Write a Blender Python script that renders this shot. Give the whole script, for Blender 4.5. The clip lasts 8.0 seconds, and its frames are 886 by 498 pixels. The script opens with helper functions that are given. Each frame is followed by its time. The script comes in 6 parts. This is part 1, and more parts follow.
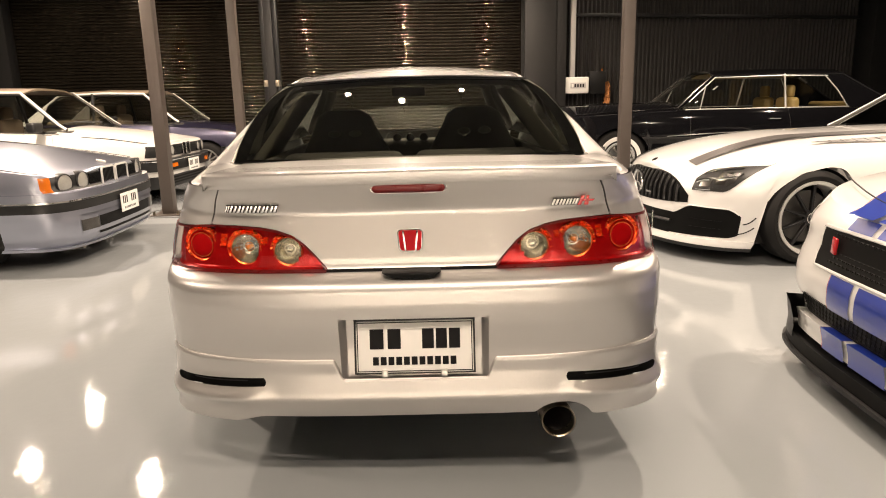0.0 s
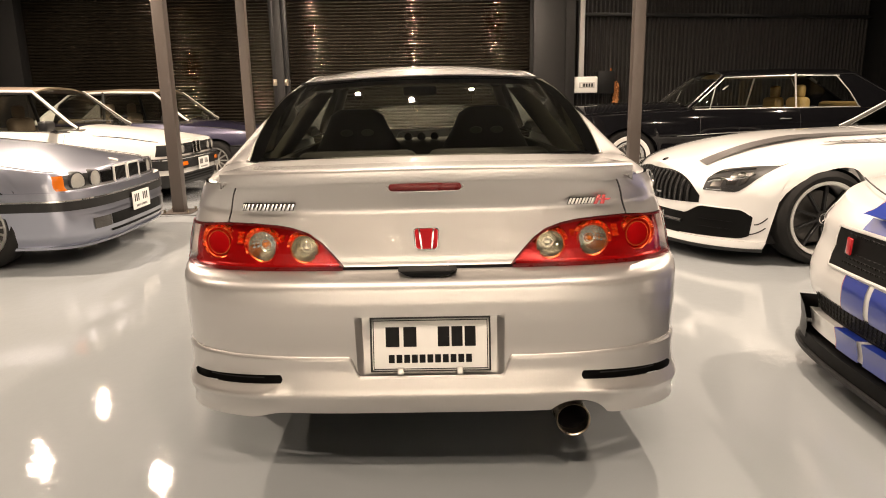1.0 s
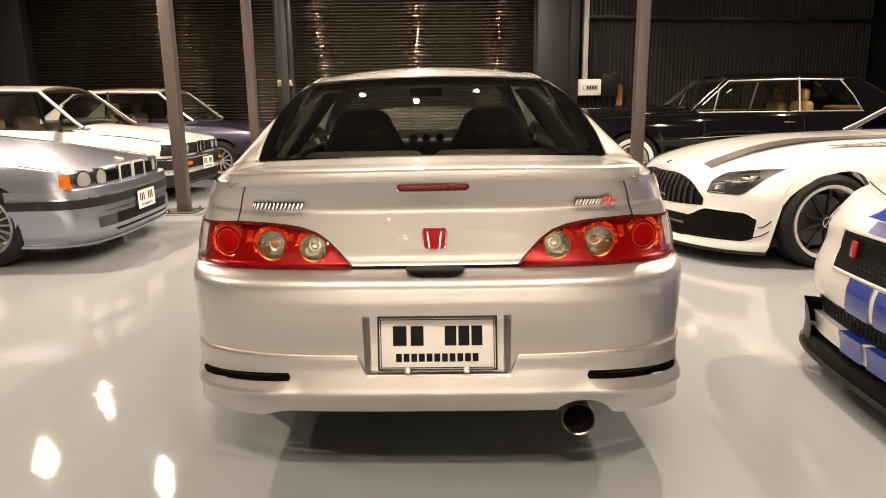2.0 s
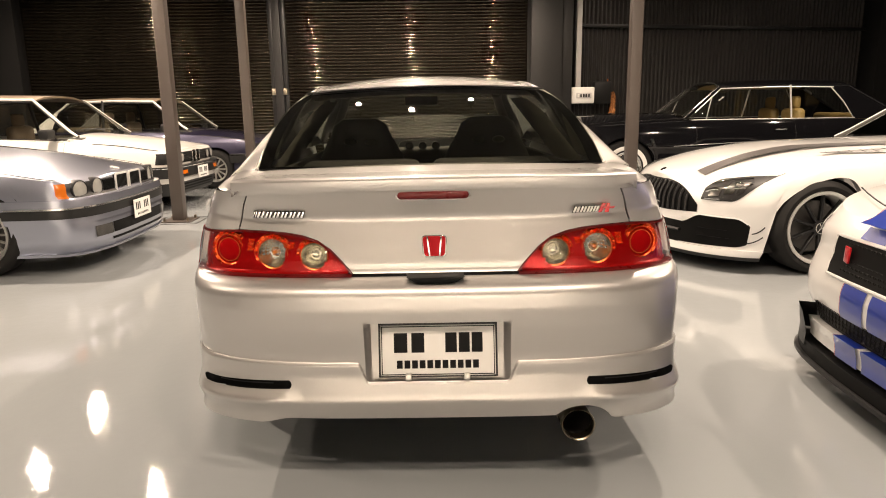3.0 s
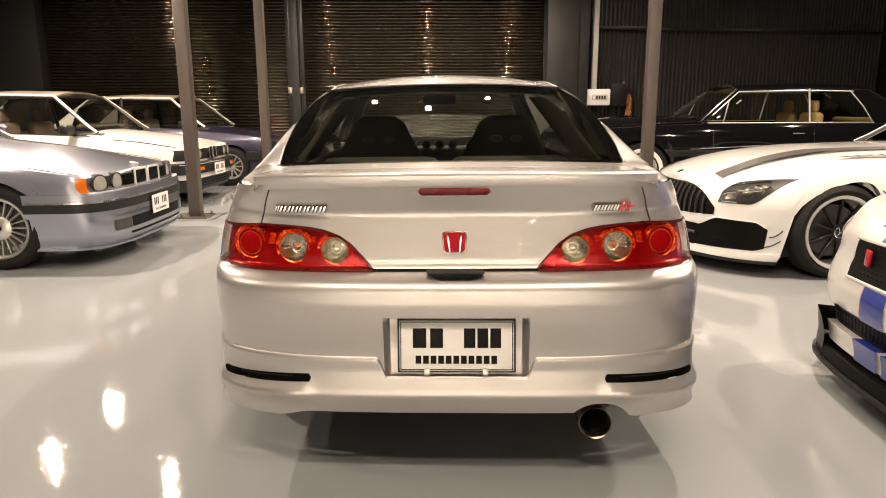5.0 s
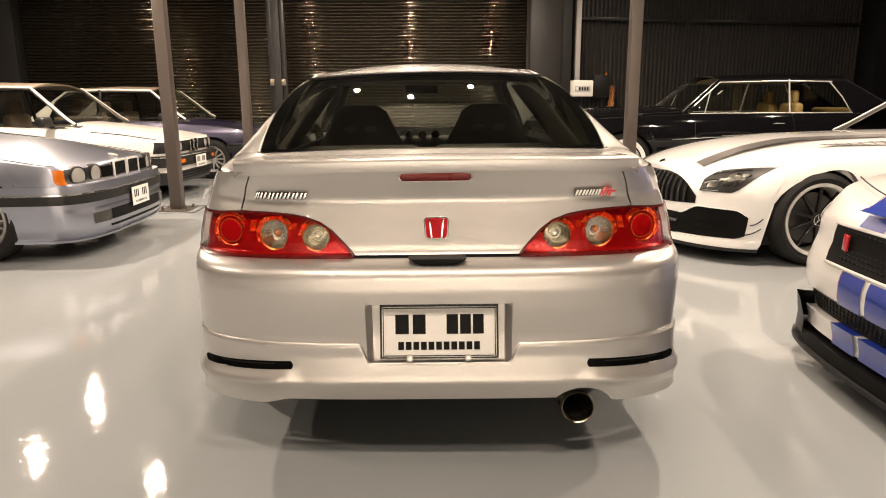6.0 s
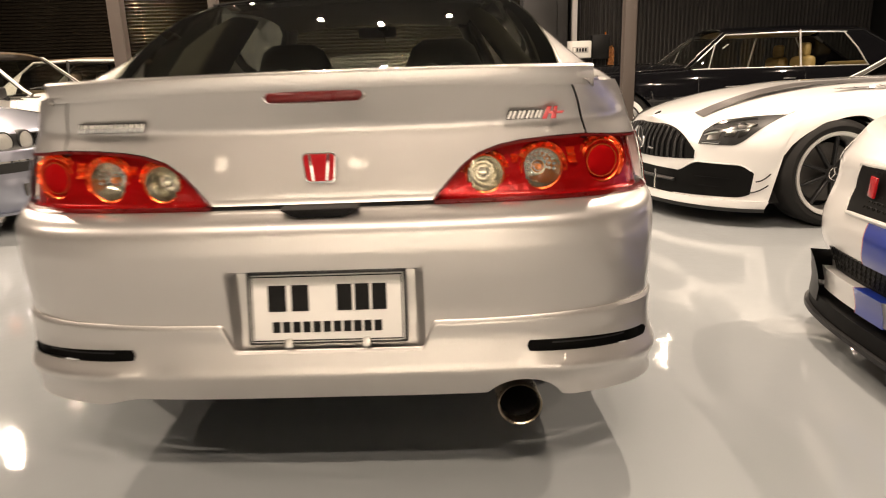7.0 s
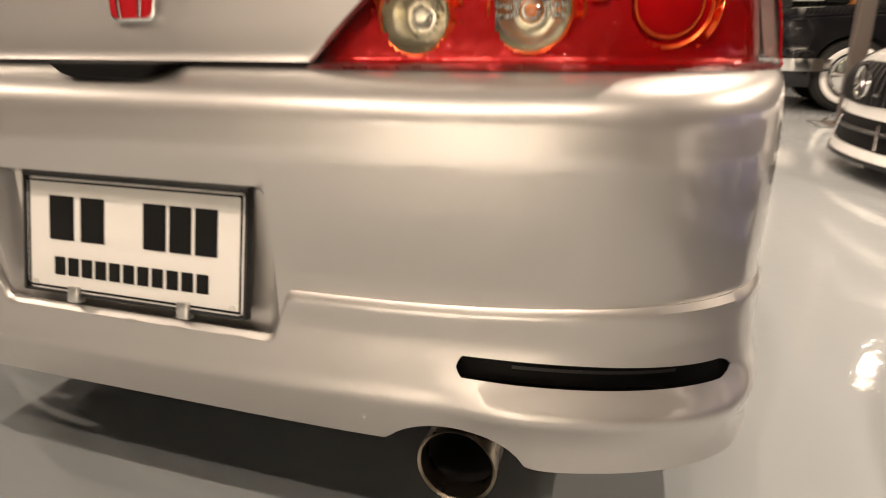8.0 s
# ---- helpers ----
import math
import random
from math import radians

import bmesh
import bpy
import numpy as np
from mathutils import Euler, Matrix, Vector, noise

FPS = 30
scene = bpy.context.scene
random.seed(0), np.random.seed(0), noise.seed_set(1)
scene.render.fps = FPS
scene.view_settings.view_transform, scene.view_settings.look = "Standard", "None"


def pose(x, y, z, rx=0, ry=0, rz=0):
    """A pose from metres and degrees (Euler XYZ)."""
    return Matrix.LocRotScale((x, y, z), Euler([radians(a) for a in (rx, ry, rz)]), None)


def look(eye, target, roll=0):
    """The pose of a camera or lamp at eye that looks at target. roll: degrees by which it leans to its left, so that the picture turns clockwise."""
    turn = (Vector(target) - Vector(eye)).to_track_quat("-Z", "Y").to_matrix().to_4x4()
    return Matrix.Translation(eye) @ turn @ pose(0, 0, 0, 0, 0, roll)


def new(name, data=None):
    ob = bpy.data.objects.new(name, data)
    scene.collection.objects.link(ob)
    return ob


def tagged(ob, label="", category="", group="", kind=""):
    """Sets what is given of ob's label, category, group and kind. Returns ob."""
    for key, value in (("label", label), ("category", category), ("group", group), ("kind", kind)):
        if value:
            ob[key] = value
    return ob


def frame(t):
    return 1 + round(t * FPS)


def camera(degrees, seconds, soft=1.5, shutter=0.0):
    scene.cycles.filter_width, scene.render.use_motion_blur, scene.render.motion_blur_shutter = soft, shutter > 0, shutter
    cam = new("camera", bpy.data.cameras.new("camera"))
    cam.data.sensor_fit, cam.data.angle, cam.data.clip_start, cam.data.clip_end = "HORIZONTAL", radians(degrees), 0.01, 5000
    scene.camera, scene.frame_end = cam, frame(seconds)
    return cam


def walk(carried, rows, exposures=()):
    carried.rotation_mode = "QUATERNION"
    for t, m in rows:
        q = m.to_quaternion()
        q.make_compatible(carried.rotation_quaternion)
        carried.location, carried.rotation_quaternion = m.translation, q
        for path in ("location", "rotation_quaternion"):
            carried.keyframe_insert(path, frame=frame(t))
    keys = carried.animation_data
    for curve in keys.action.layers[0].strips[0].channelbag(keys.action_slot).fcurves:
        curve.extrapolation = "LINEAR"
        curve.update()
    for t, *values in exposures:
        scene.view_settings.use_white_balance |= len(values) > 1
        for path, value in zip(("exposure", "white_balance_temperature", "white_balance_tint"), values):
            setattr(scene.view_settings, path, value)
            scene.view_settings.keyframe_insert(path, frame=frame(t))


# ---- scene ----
cam = camera(67.3, 8.0, soft=1.0, shutter=0.35)
PATH = [
    (0, (0.115, -1.8, 1.17), (0.082, 0.151, 0.729), -1.2),
    (0.5, (0.103, -1.806, 1.166), (0.062, 0.144, 0.722), -1.0),
    (1, (0.087, -1.808, 1.169), (0.035, 0.142, 0.727), -1.1),
    (1.5, (0.078, -1.814, 1.167), (0.014, 0.135, 0.724), -0.7),
    (3, (0.053, -1.842, 1.171), (0.014, 0.114, 0.756), -0.9),
    (3.5, (0.042, -1.846, 1.168), (-0.002, 0.111, 0.757), -0.7),
    (4, (0.029, -1.849, 1.164), (-0.039, 0.107, 0.753), -0.4),
    (4.5, (0.028, -1.856, 1.165), (-0.059, 0.099, 0.754), -0.3),
    (6, (0.037, -1.855, 1.137), (0.008, 0.097, 0.705), -0.4),
    (6.5, (0.081, -1.743, 1.098), (0.056, 0.201, 0.629), -0.8),
    (6.8, (0.188, -1.541, 1.012), (0.157, 0.399, 0.523), -1.2),
    (7, (0.295, -1.363, 0.954), (0.239, 0.573, 0.456), -1.7),
    (7.2, (0.388, -1.19, 0.919), (0.269, 0.741, 0.412), -0.5),
    (7.5, (0.497, -0.97, 0.859), (0.23, 0.941, 0.333), 1.3),
    (7.7, (0.562, -0.825, 0.808), (0.166, 1.056, 0.257), 1.3),
    (8, (0.628, -0.625, 0.727), (0.032, 1.183, 0.112), 0.4),
]
walk(cam, [(t, look(eye, target, roll)) for t, eye, target, roll in PATH], [(0, 0.15), (1.5, 0.15), (3, 0.07), (4.5, 0.08), (6.5, 0.09), (7.5, 0.18), (8, 0.15)])

# ---- world and exposure ----
world = bpy.data.worlds.new("showroom_dark")
scene.world = world
world.use_nodes = True
world.node_tree.nodes["Background"].inputs[0].default_value = (0.010, 0.009, 0.008, 1)
world.node_tree.nodes["Background"].inputs[1].default_value = 1.0


# ---- materials ----
def material(name, colour, rough=0.5, metal=0.0, coat=0.0, vary=0.08, scale=6.0, bump=0.0, bump_scale=200.0, rough_vary=0.1, spec=0.5, coat_rough=0.03):
    """A surface with variation at two sizes in colour and gloss, and fine relief."""
    m = bpy.data.materials.new(name)
    m.use_nodes = True
    nt = m.node_tree
    b = nt.nodes["Principled BSDF"]
    tc = nt.nodes.new("ShaderNodeTexCoord")
    big = nt.nodes.new("ShaderNodeTexNoise")
    big.inputs["Scale"].default_value, big.inputs["Detail"].default_value = scale, 6
    fine = nt.nodes.new("ShaderNodeTexNoise")
    fine.inputs["Scale"].default_value, fine.inputs["Detail"].default_value = bump_scale, 2
    nt.links.new(tc.outputs["Object"], big.inputs["Vector"])
    nt.links.new(tc.outputs["Object"], fine.inputs["Vector"])
    mix = nt.nodes.new("ShaderNodeMix")
    mix.data_type = "RGBA"
    mix.inputs["A"].default_value = (*[c * (1 - vary) for c in colour], 1)
    mix.inputs["B"].default_value = (*[min(1, c * (1 + vary)) for c in colour], 1)
    both = nt.nodes.new("ShaderNodeMath")
    both.operation = "MULTIPLY_ADD"
    both.inputs[1].default_value = 0.35
    nt.links.new(fine.outputs["Fac"], both.inputs[0])
    half = nt.nodes.new("ShaderNodeMath")
    half.operation = "MULTIPLY"
    half.inputs[1].default_value = 0.65
    nt.links.new(big.outputs["Fac"], half.inputs[0])
    nt.links.new(half.outputs[0], both.inputs[2])
    nt.links.new(both.outputs[0], mix.inputs["Factor"])
    nt.links.new(mix.outputs["Result"], b.inputs["Base Color"])
    rr = nt.nodes.new("ShaderNodeMapRange")
    rr.inputs["To Min"].default_value = max(0.01, rough * (1 - rough_vary))
    rr.inputs["To Max"].default_value = min(1, rough * (1 + rough_vary))
    nt.links.new(big.outputs["Fac"], rr.inputs["Value"])
    nt.links.new(rr.outputs["Result"], b.inputs["Roughness"])
    b.inputs["Metallic"].default_value = metal
    b.inputs["Coat Weight"].default_value = coat
    b.inputs["Coat Roughness"].default_value = coat_rough
    b.inputs["Specular IOR Level"].default_value = spec
    if bump:
        bn = nt.nodes.new("ShaderNodeBump")
        bn.inputs["Strength"].default_value, bn.inputs["Distance"].default_value = bump, 0.002
        nt.links.new(fine.outputs["Fac"], bn.inputs["Height"])
        nt.links.new(bn.outputs["Normal"], b.inputs["Normal"])
    return m


def glass(name, tint, gloss=0.04, rough=0.01, ior=1.5):
    """A thin pane: it lets light through with a tint, and mirrors by its angle."""
    m = bpy.data.materials.new(name)
    m.use_nodes = True
    nt = m.node_tree
    nt.nodes.remove(nt.nodes["Principled BSDF"])
    out = nt.nodes["Material Output"]
    tr = nt.nodes.new("ShaderNodeBsdfTransparent")
    tr.inputs[0].default_value = (*tint, 1)
    gl = nt.nodes.new("ShaderNodeBsdfGlossy")
    gl.inputs["Roughness"].default_value = rough
    gl.inputs["Color"].default_value = (1, 1, 1, 1)
    lw = nt.nodes.new("ShaderNodeLayerWeight")
    lw.inputs["Blend"].default_value = 0.5
    pw = nt.nodes.new("ShaderNodeMath")
    pw.operation = "POWER"
    pw.inputs[1].default_value = 5.0
    nt.links.new(lw.outputs["Facing"], pw.inputs[0])
    fr = nt.nodes.new("ShaderNodeMapRange")
    fr.inputs["To Min"].default_value = 2 * ((ior - 1) / (ior + 1)) ** 2
    nt.links.new(pw.outputs[0], fr.inputs["Value"])
    mx = nt.nodes.new("ShaderNodeMixShader")
    nt.links.new(fr.outputs[0], mx.inputs[0])
    nt.links.new(tr.outputs[0], mx.inputs[1])
    nt.links.new(gl.outputs[0], mx.inputs[2])
    nt.links.new(mx.outputs[0], out.inputs[0])
    return m


def glowing(name, colour, strength):
    m = bpy.data.materials.new(name)
    m.use_nodes = True
    b = m.node_tree.nodes["Principled BSDF"]
    b.inputs["Base Color"].default_value = (0.8, 0.8, 0.8, 1)
    b.inputs["Emission Color"].default_value = (*colour, 1)
    b.inputs["Emission Strength"].default_value = strength
    return m


def epoxy():
    """Poured pale grey floor coating: glossy, faintly wavy, with dull scuffed patches."""
    m = material("floor_epoxy", (0.305, 0.325, 0.336), rough=0.032, vary=0.05, scale=0.9, coat=0.0, rough_vary=0.5)
    nt = m.node_tree
    b = nt.nodes["Principled BSDF"]
    tc = nt.nodes.new("ShaderNodeTexCoord")
    wave = nt.nodes.new("ShaderNodeTexNoise")
    wave.inputs["Scale"].default_value, wave.inputs["Detail"].default_value = 16.0, 6
    nt.links.new(tc.outputs["Object"], wave.inputs["Vector"])
    bn = nt.nodes.new("ShaderNodeBump")
    bn.inputs["Strength"].default_value, bn.inputs["Distance"].default_value = 0.13, 0.008
    nt.links.new(wave.outputs["Fac"], bn.inputs["Height"])
    nt.links.new(bn.outputs["Normal"], b.inputs["Normal"])
    return m


def faceted():
    """Red moulded reflector with small prism cells behind the lens."""
    m = material("lens_red_facets", (0.42, 0.003, 0.004), rough=0.18, metal=0.5, coat=0.0, vary=0.25, scale=30)
    nt = m.node_tree
    tc = nt.nodes.new("ShaderNodeTexCoord")
    vo = nt.nodes.new("ShaderNodeTexVoronoi")
    vo.inputs["Scale"].default_value = 75
    bn = nt.nodes.new("ShaderNodeBump")
    bn.inputs["Strength"].default_value, bn.inputs["Distance"].default_value = 0.15, 0.005
    nt.links.new(tc.outputs["Object"], vo.inputs["Vector"])
    nt.links.new(vo.outputs["Distance"], bn.inputs["Height"])
    nt.links.new(bn.outputs["Normal"], nt.nodes["Principled BSDF"].inputs["Normal"])
    return m


LENSFACET = faceted()
SILVER = material("silver_paint", (0.505, 0.490, 0.472), rough=0.39, metal=0.74, coat=1.0, vary=0.04, scale=3, bump_scale=1500, coat_rough=0.015)
def orange_peel(m, scale=45.0, strength=0.035):
    """Faint waviness of a sprayed clear coat."""
    nt = m.node_tree
    tc = nt.nodes.new("ShaderNodeTexCoord")
    no = nt.nodes.new("ShaderNodeTexNoise")
    no.inputs["Scale"].default_value, no.inputs["Detail"].default_value = scale, 3
    bn = nt.nodes.new("ShaderNodeBump")
    bn.inputs["Strength"].default_value, bn.inputs["Distance"].default_value = strength, 0.01
    nt.links.new(tc.outputs["Object"], no.inputs["Vector"])
    nt.links.new(no.outputs["Fac"], bn.inputs["Height"])
    nt.links.new(bn.outputs["Normal"], nt.nodes["Principled BSDF"].inputs["Coat Normal"])


orange_peel(SILVER)
SILVER.node_tree.nodes["Principled BSDF"].inputs["Coat IOR"].default_value = 1.75
ICE = material("ice_blue_paint", (0.36, 0.38, 0.455), rough=0.31, metal=0.85, coat=1.0, vary=0.05, scale=3, bump_scale=1500)
CREAM = material("cream_white_paint", (0.72, 0.70, 0.66), rough=0.35, coat=0.9, vary=0.03, scale=3)
WHITE = material("white_paint", (0.75, 0.745, 0.73), rough=0.3, coat=1.0, vary=0.02, scale=3)
PURPLE = material("violet_paint", (0.024, 0.0225, 0.050), rough=0.3, metal=0.4, coat=1.0, vary=0.06, scale=3, bump_scale=1500)
BLACKPAINT = material("black_paint", (0.005, 0.005, 0.006), rough=0.05, coat=0.0, vary=0.1, scale=3)
BLUE = material("stripe_blue", (0.014, 0.038, 0.31), rough=0.3, coat=1.0, vary=0.04)
GREYSTRIPE = material("stripe_grey", (0.16, 0.15, 0.145), rough=0.35, metal=0.3, coat=0.8, vary=0.05)
REDPAINT = material("red_enamel", (0.46, 0.012, 0.018), rough=0.25, coat=1.0, vary=0.05)
SMOKECHROME = material("smoked_chrome", (0.40, 0.385, 0.365), rough=0.16, metal=1.0, vary=0.2, scale=40)
BROWNCLOTH = material("brown_cloth", (0.20, 0.155, 0.105), rough=0.8, vary=0.2, scale=25)
GLASSPRINT = material("glass_print", (0.003, 0.003, 0.003), rough=0.95, spec=0.0, vary=0.1, scale=20)
ENAMEL = material("deep_red_enamel", (0.34, 0.006, 0.010), rough=0.5, spec=0.12, vary=0.05)
RUBBER = material("tyre_rubber", (0.011, 0.0105, 0.010), spec=0.25, rough=0.7, vary=0.25, scale=12, bump=0.2, bump_scale=300)
TRIM = material("black_trim", (0.010, 0.010, 0.010), spec=0.4, rough=0.42, vary=0.2, scale=15, bump=0.1)
MESHBLACK = material("grille_black", (0.003, 0.003, 0.003), spec=0.12, rough=0.5, vary=0.2, scale=30)
CHROME = material("chrome", (0.78, 0.77, 0.75), rough=0.08, metal=1.0, vary=0.04, scale=20)
ALLOY = material("alloy_silver", (0.62, 0.61, 0.59), rough=0.3, metal=0.85, vary=0.06, scale=12)
DARKALLOY = material("alloy_black", (0.02, 0.02, 0.021), rough=0.35, metal=0.5, vary=0.1, scale=12)
STEEL = material("burnt_steel", (0.42, 0.36, 0.28), rough=0.28, metal=1.0, vary=0.25, scale=25)
DISC = material("dull_iron", (0.10, 0.095, 0.09), rough=0.45, metal=0.8, vary=0.2, scale=25)
SOOT = material("soot", (0.006, 0.005, 0.005), rough=0.9, vary=0.3, scale=30)
LENSRED = material("lens_red", (0.30, 0.003, 0.004), rough=0.3, metal=0.0, spec=0.0, coat=0.0, vary=0.12, scale=30, rough_vary=0.3)
LENSRED2 = material("lens_red_bright", (1.0, 0.115, 0.022), rough=0.26, metal=0.8, vary=0.3, scale=60)
AMBER = material("lens_amber", (0.58, 0.14, 0.010), rough=0.12, coat=1.0, vary=0.12, scale=60)
BOWL = material("reflector_bowl", (0.62, 0.58, 0.46), rough=0.17, metal=1.0, vary=0.10, scale=60)
LAMPGLASS = glass("lamp_glass", (0.96, 0.96, 0.96), ior=1.26)
HEADBOWL = material("headlamp_bowl", (0.80, 0.77, 0.70), rough=0.22, metal=0.3, vary=0.15, scale=80, bump=0.4, bump_scale=120)
TANROOF = material("brown_roof", (0.26, 0.195, 0.14), rough=0.4, coat=0.6, vary=0.06, scale=4)
FLUTED = material("fluted_lens", (0.34, 0.335, 0.31), rough=0.25, metal=0.2, coat=0.8, vary=0.15, scale=60, bump=0.5, bump_scale=150)
BRIGHT = material("bright_trim", (0.70, 0.69, 0.66), rough=0.32, metal=0.5, vary=0.06, scale=15)
LENSDARK = material("lens_dark_red", (0.095, 0.004, 0.004), rough=0.28, spec=0.25, coat=0.0, vary=0.1, scale=40)
DARKTINT = glass("dark_tint", (0.12, 0.125, 0.11), ior=1.4)
TINTED = glass("tinted_glass", (0.51, 0.53, 0.45), ior=1.5)
CARGLASS = glass("car_glass", (0.80, 0.82, 0.78), ior=1.5)
PLATEWHITE = material("plate_white", (0.74, 0.73, 0.70), rough=0.35, vary=0.03, scale=12)
INK = material("plate_ink", (0.006, 0.006, 0.006), rough=0.65, spec=0.15, vary=0.1)
CABIN = material("cabin_dark", (0.052, 0.049, 0.043), rough=0.8, vary=0.25, scale=30, bump=0.2)
QUARTER = material("quarter_trim_cloth", (0.17, 0.163, 0.122), rough=0.8, vary=0.15, scale=25)
HEADLINER = material("headliner", (0.12, 0.11, 0.092), rough=0.9, vary=0.1, scale=30)
TAN = material("tan_leather", (0.42, 0.30, 0.11), rough=0.45, vary=0.12, scale=15, bump=0.15)
FLOORMAT = epoxy()
PIERPAINT = material("pier_black_paint", (0.006, 0.006, 0.006), rough=0.7, spec=0.3, vary=0.2, scale=2)
POSTPAINT = material("post_brown_paint", (0.066, 0.053, 0.045), rough=0.42, vary=0.1, scale=5, bump=0.1)
SHUTTERPAINT = material("shutter_black", (0.037, 0.031, 0.0225), rough=0.105, metal=0.8, vary=0.2, scale=2.2, rough_vary=0.4)
SHEETPAINT = material("sheet_charcoal", (0.028, 0.0265, 0.025), rough=0.45, metal=0.3, vary=0.12, scale=3)
WALLDARK = material("wall_charcoal", (0.020, 0.019, 0.018), rough=0.6, vary=0.15, scale=2)
COLUMNPAINT = material("column_charcoal", (0.008, 0.0075, 0.007), rough=0.55, vary=0.12, scale=2)
CEILPAINT = material("ceiling_black", (0.02, 0.02, 0.02), rough=0.8, vary=0.1, scale=2)
WHITEPLASTIC = material("white_plastic", (0.75, 0.74, 0.70), rough=0.4, vary=0.04)
ORANGEPLASTIC = material("straw_orange", (0.42, 0.17, 0.05), rough=0.8, vary=0.3, scale=40)
GREYPLASTIC = material("grey_plastic", (0.46, 0.45, 0.43), rough=0.5, vary=0.1)
LEDWARM = glowing("led_warm", (1.0, 0.80, 0.56), 130)


# ---- mesh helpers ----
def part(name, bm, mat, parent=None, label="", sharp=38.0, m=None):
    """Links a bmesh as one mesh object, under a thing or a part."""
    if m is not None:
        bm.transform(m)
    bmesh.ops.recalc_face_normals(bm, faces=bm.faces)
    lim = radians(sharp)
    for f in bm.faces:
        f.smooth = True
    for e in bm.edges:
        if len(e.link_faces) == 2 and e.calc_face_angle(0) > lim:
            e.smooth = False
    me = bpy.data.meshes.new(name)
    bm.to_mesh(me)
    bm.free()
    me.materials.append(mat)
    ob = new(name, me)
    if parent is not None:
        ob.parent = parent
    if label:
        tagged(ob, label)
    return ob


def grid(nu, nv, f):
    """A sheet of nu x nv quads through f(i, j)."""
    bm = bmesh.new()
    vs = [[bm.verts.new(f(i, j)) for j in range(nv + 1)] for i in range(nu + 1)]
    for i in range(nu):
        for j in range(nv):
            bm.faces.new((vs[i][j], vs[i + 1][j], vs[i + 1][j + 1], vs[i][j + 1]))
    return bm


def thicken(bm, d):
    bmesh.ops.recalc_face_normals(bm, faces=bm.faces)
    bmesh.ops.solidify(bm, geom=bm.faces[:], thickness=d)
    return bm


def box(x0, y0, z0, x1, y1, z1, bevel=0.0, segments=2):
    bm = bmesh.new()
    bmesh.ops.create_cube(bm, size=1.0)
    for v in bm.verts:
        v.co = Vector(((x0 + x1) / 2 + v.co.x * (x1 - x0), (y0 + y1) / 2 + v.co.y * (y1 - y0), (z0 + z1) / 2 + v.co.z * (z1 - z0)))
    if bevel:
        bmesh.ops.bevel(bm, geom=bm.edges[:], offset=bevel, segments=segments, profile=0.5, affect="EDGES")
    return bm


def lathe(profile, n=32, m=None, closed=False):
    """A turned shape: profile of (radius, height) about z."""
    bm = bmesh.new()
    rings = []
    for r, h in profile:
        rings.append([bm.verts.new((r * math.cos(2 * math.pi * k / n), r * math.sin(2 * math.pi * k / n), h)) for k in range(n)] if r > 1e-6 else [bm.verts.new((0, 0, h))])
    pairs = list(zip(rings, rings[1:])) + ([(rings[-1], rings[0])] if closed else [])
    for a, b in pairs:
        for k in range(n):
            q = (k + 1) % n
            if len(a) == 1 and len(b) == 1:
                continue
            if len(a) == 1:
                bm.faces.new((a[0], b[k], b[q]))
            elif len(b) == 1:
                bm.faces.new((a[k], a[q], b[0]))
            else:
                bm.faces.new((a[k], a[q], b[q], b[k]))
    if m is not None:
        bm.transform(m)
    return bm


def tube(points, r, n=8, closed=False, flat=1.0, up=(0, 0, 1)):
    """A round or flattened bar along points."""
    bm = bmesh.new()
    pts = [Vector(p) for p in points]
    k = len(pts)
    rings = []
    for i, p in enumerate(pts):
        a = pts[(i - 1) % k] if closed or i > 0 else p
        b = pts[(i + 1) % k] if closed or i < k - 1 else p
        d = (b - a).normalized()
        s = d.cross(Vector(up))
        s = s.normalized() if s.length > 1e-4 else d.orthogonal().normalized()
        u = s.cross(d).normalized()
        rings.append([bm.verts.new(p + s * r * math.cos(2 * math.pi * j / n) + u * r * flat * math.sin(2 * math.pi * j / n)) for j in range(n)])
    for a, b in list(zip(rings, rings[1:])) + ([(rings[-1], rings[0])] if closed else []):
        for j in range(n):
            bm.faces.new((a[j], a[(j + 1) % n], b[(j + 1) % n], b[j]))
    if not closed:
        bm.faces.new(rings[0]), bm.faces.new(rings[-1])
    return bm


def plate_shape(outline, depth, bevel=0.0):
    """A flat shape in x, z with depth along +y: outline counted round."""
    bm = bmesh.new()
    a = [bm.verts.new((x, 0, z)) for x, z in outline]
    b = [bm.verts.new((x, depth, z)) for x, z in outline]
    bm.faces.new(a), bm.faces.new(b[::-1])
    for i in range(len(a)):
        j = (i + 1) % len(a)
        bm.faces.new((a[i], b[i], b[j], a[j]))
    if bevel:
        bmesh.ops.recalc_face_normals(bm, faces=bm.faces)
        bmesh.ops.bevel(bm, geom=[e for e in bm.edges if abs(e.verts[0].co.y) < 1e-6 and abs(e.verts[1].co.y) < 1e-6], offset=bevel, segments=2, profile=0.5, affect="EDGES")
    return bm


def join(*bms):
    out = bms[0]
    for b in bms[1:]:
        me = bpy.data.meshes.new("joined")
        b.to_mesh(me)
        out.from_mesh(me)
        bpy.data.meshes.remove(me)
        b.free()
    return out


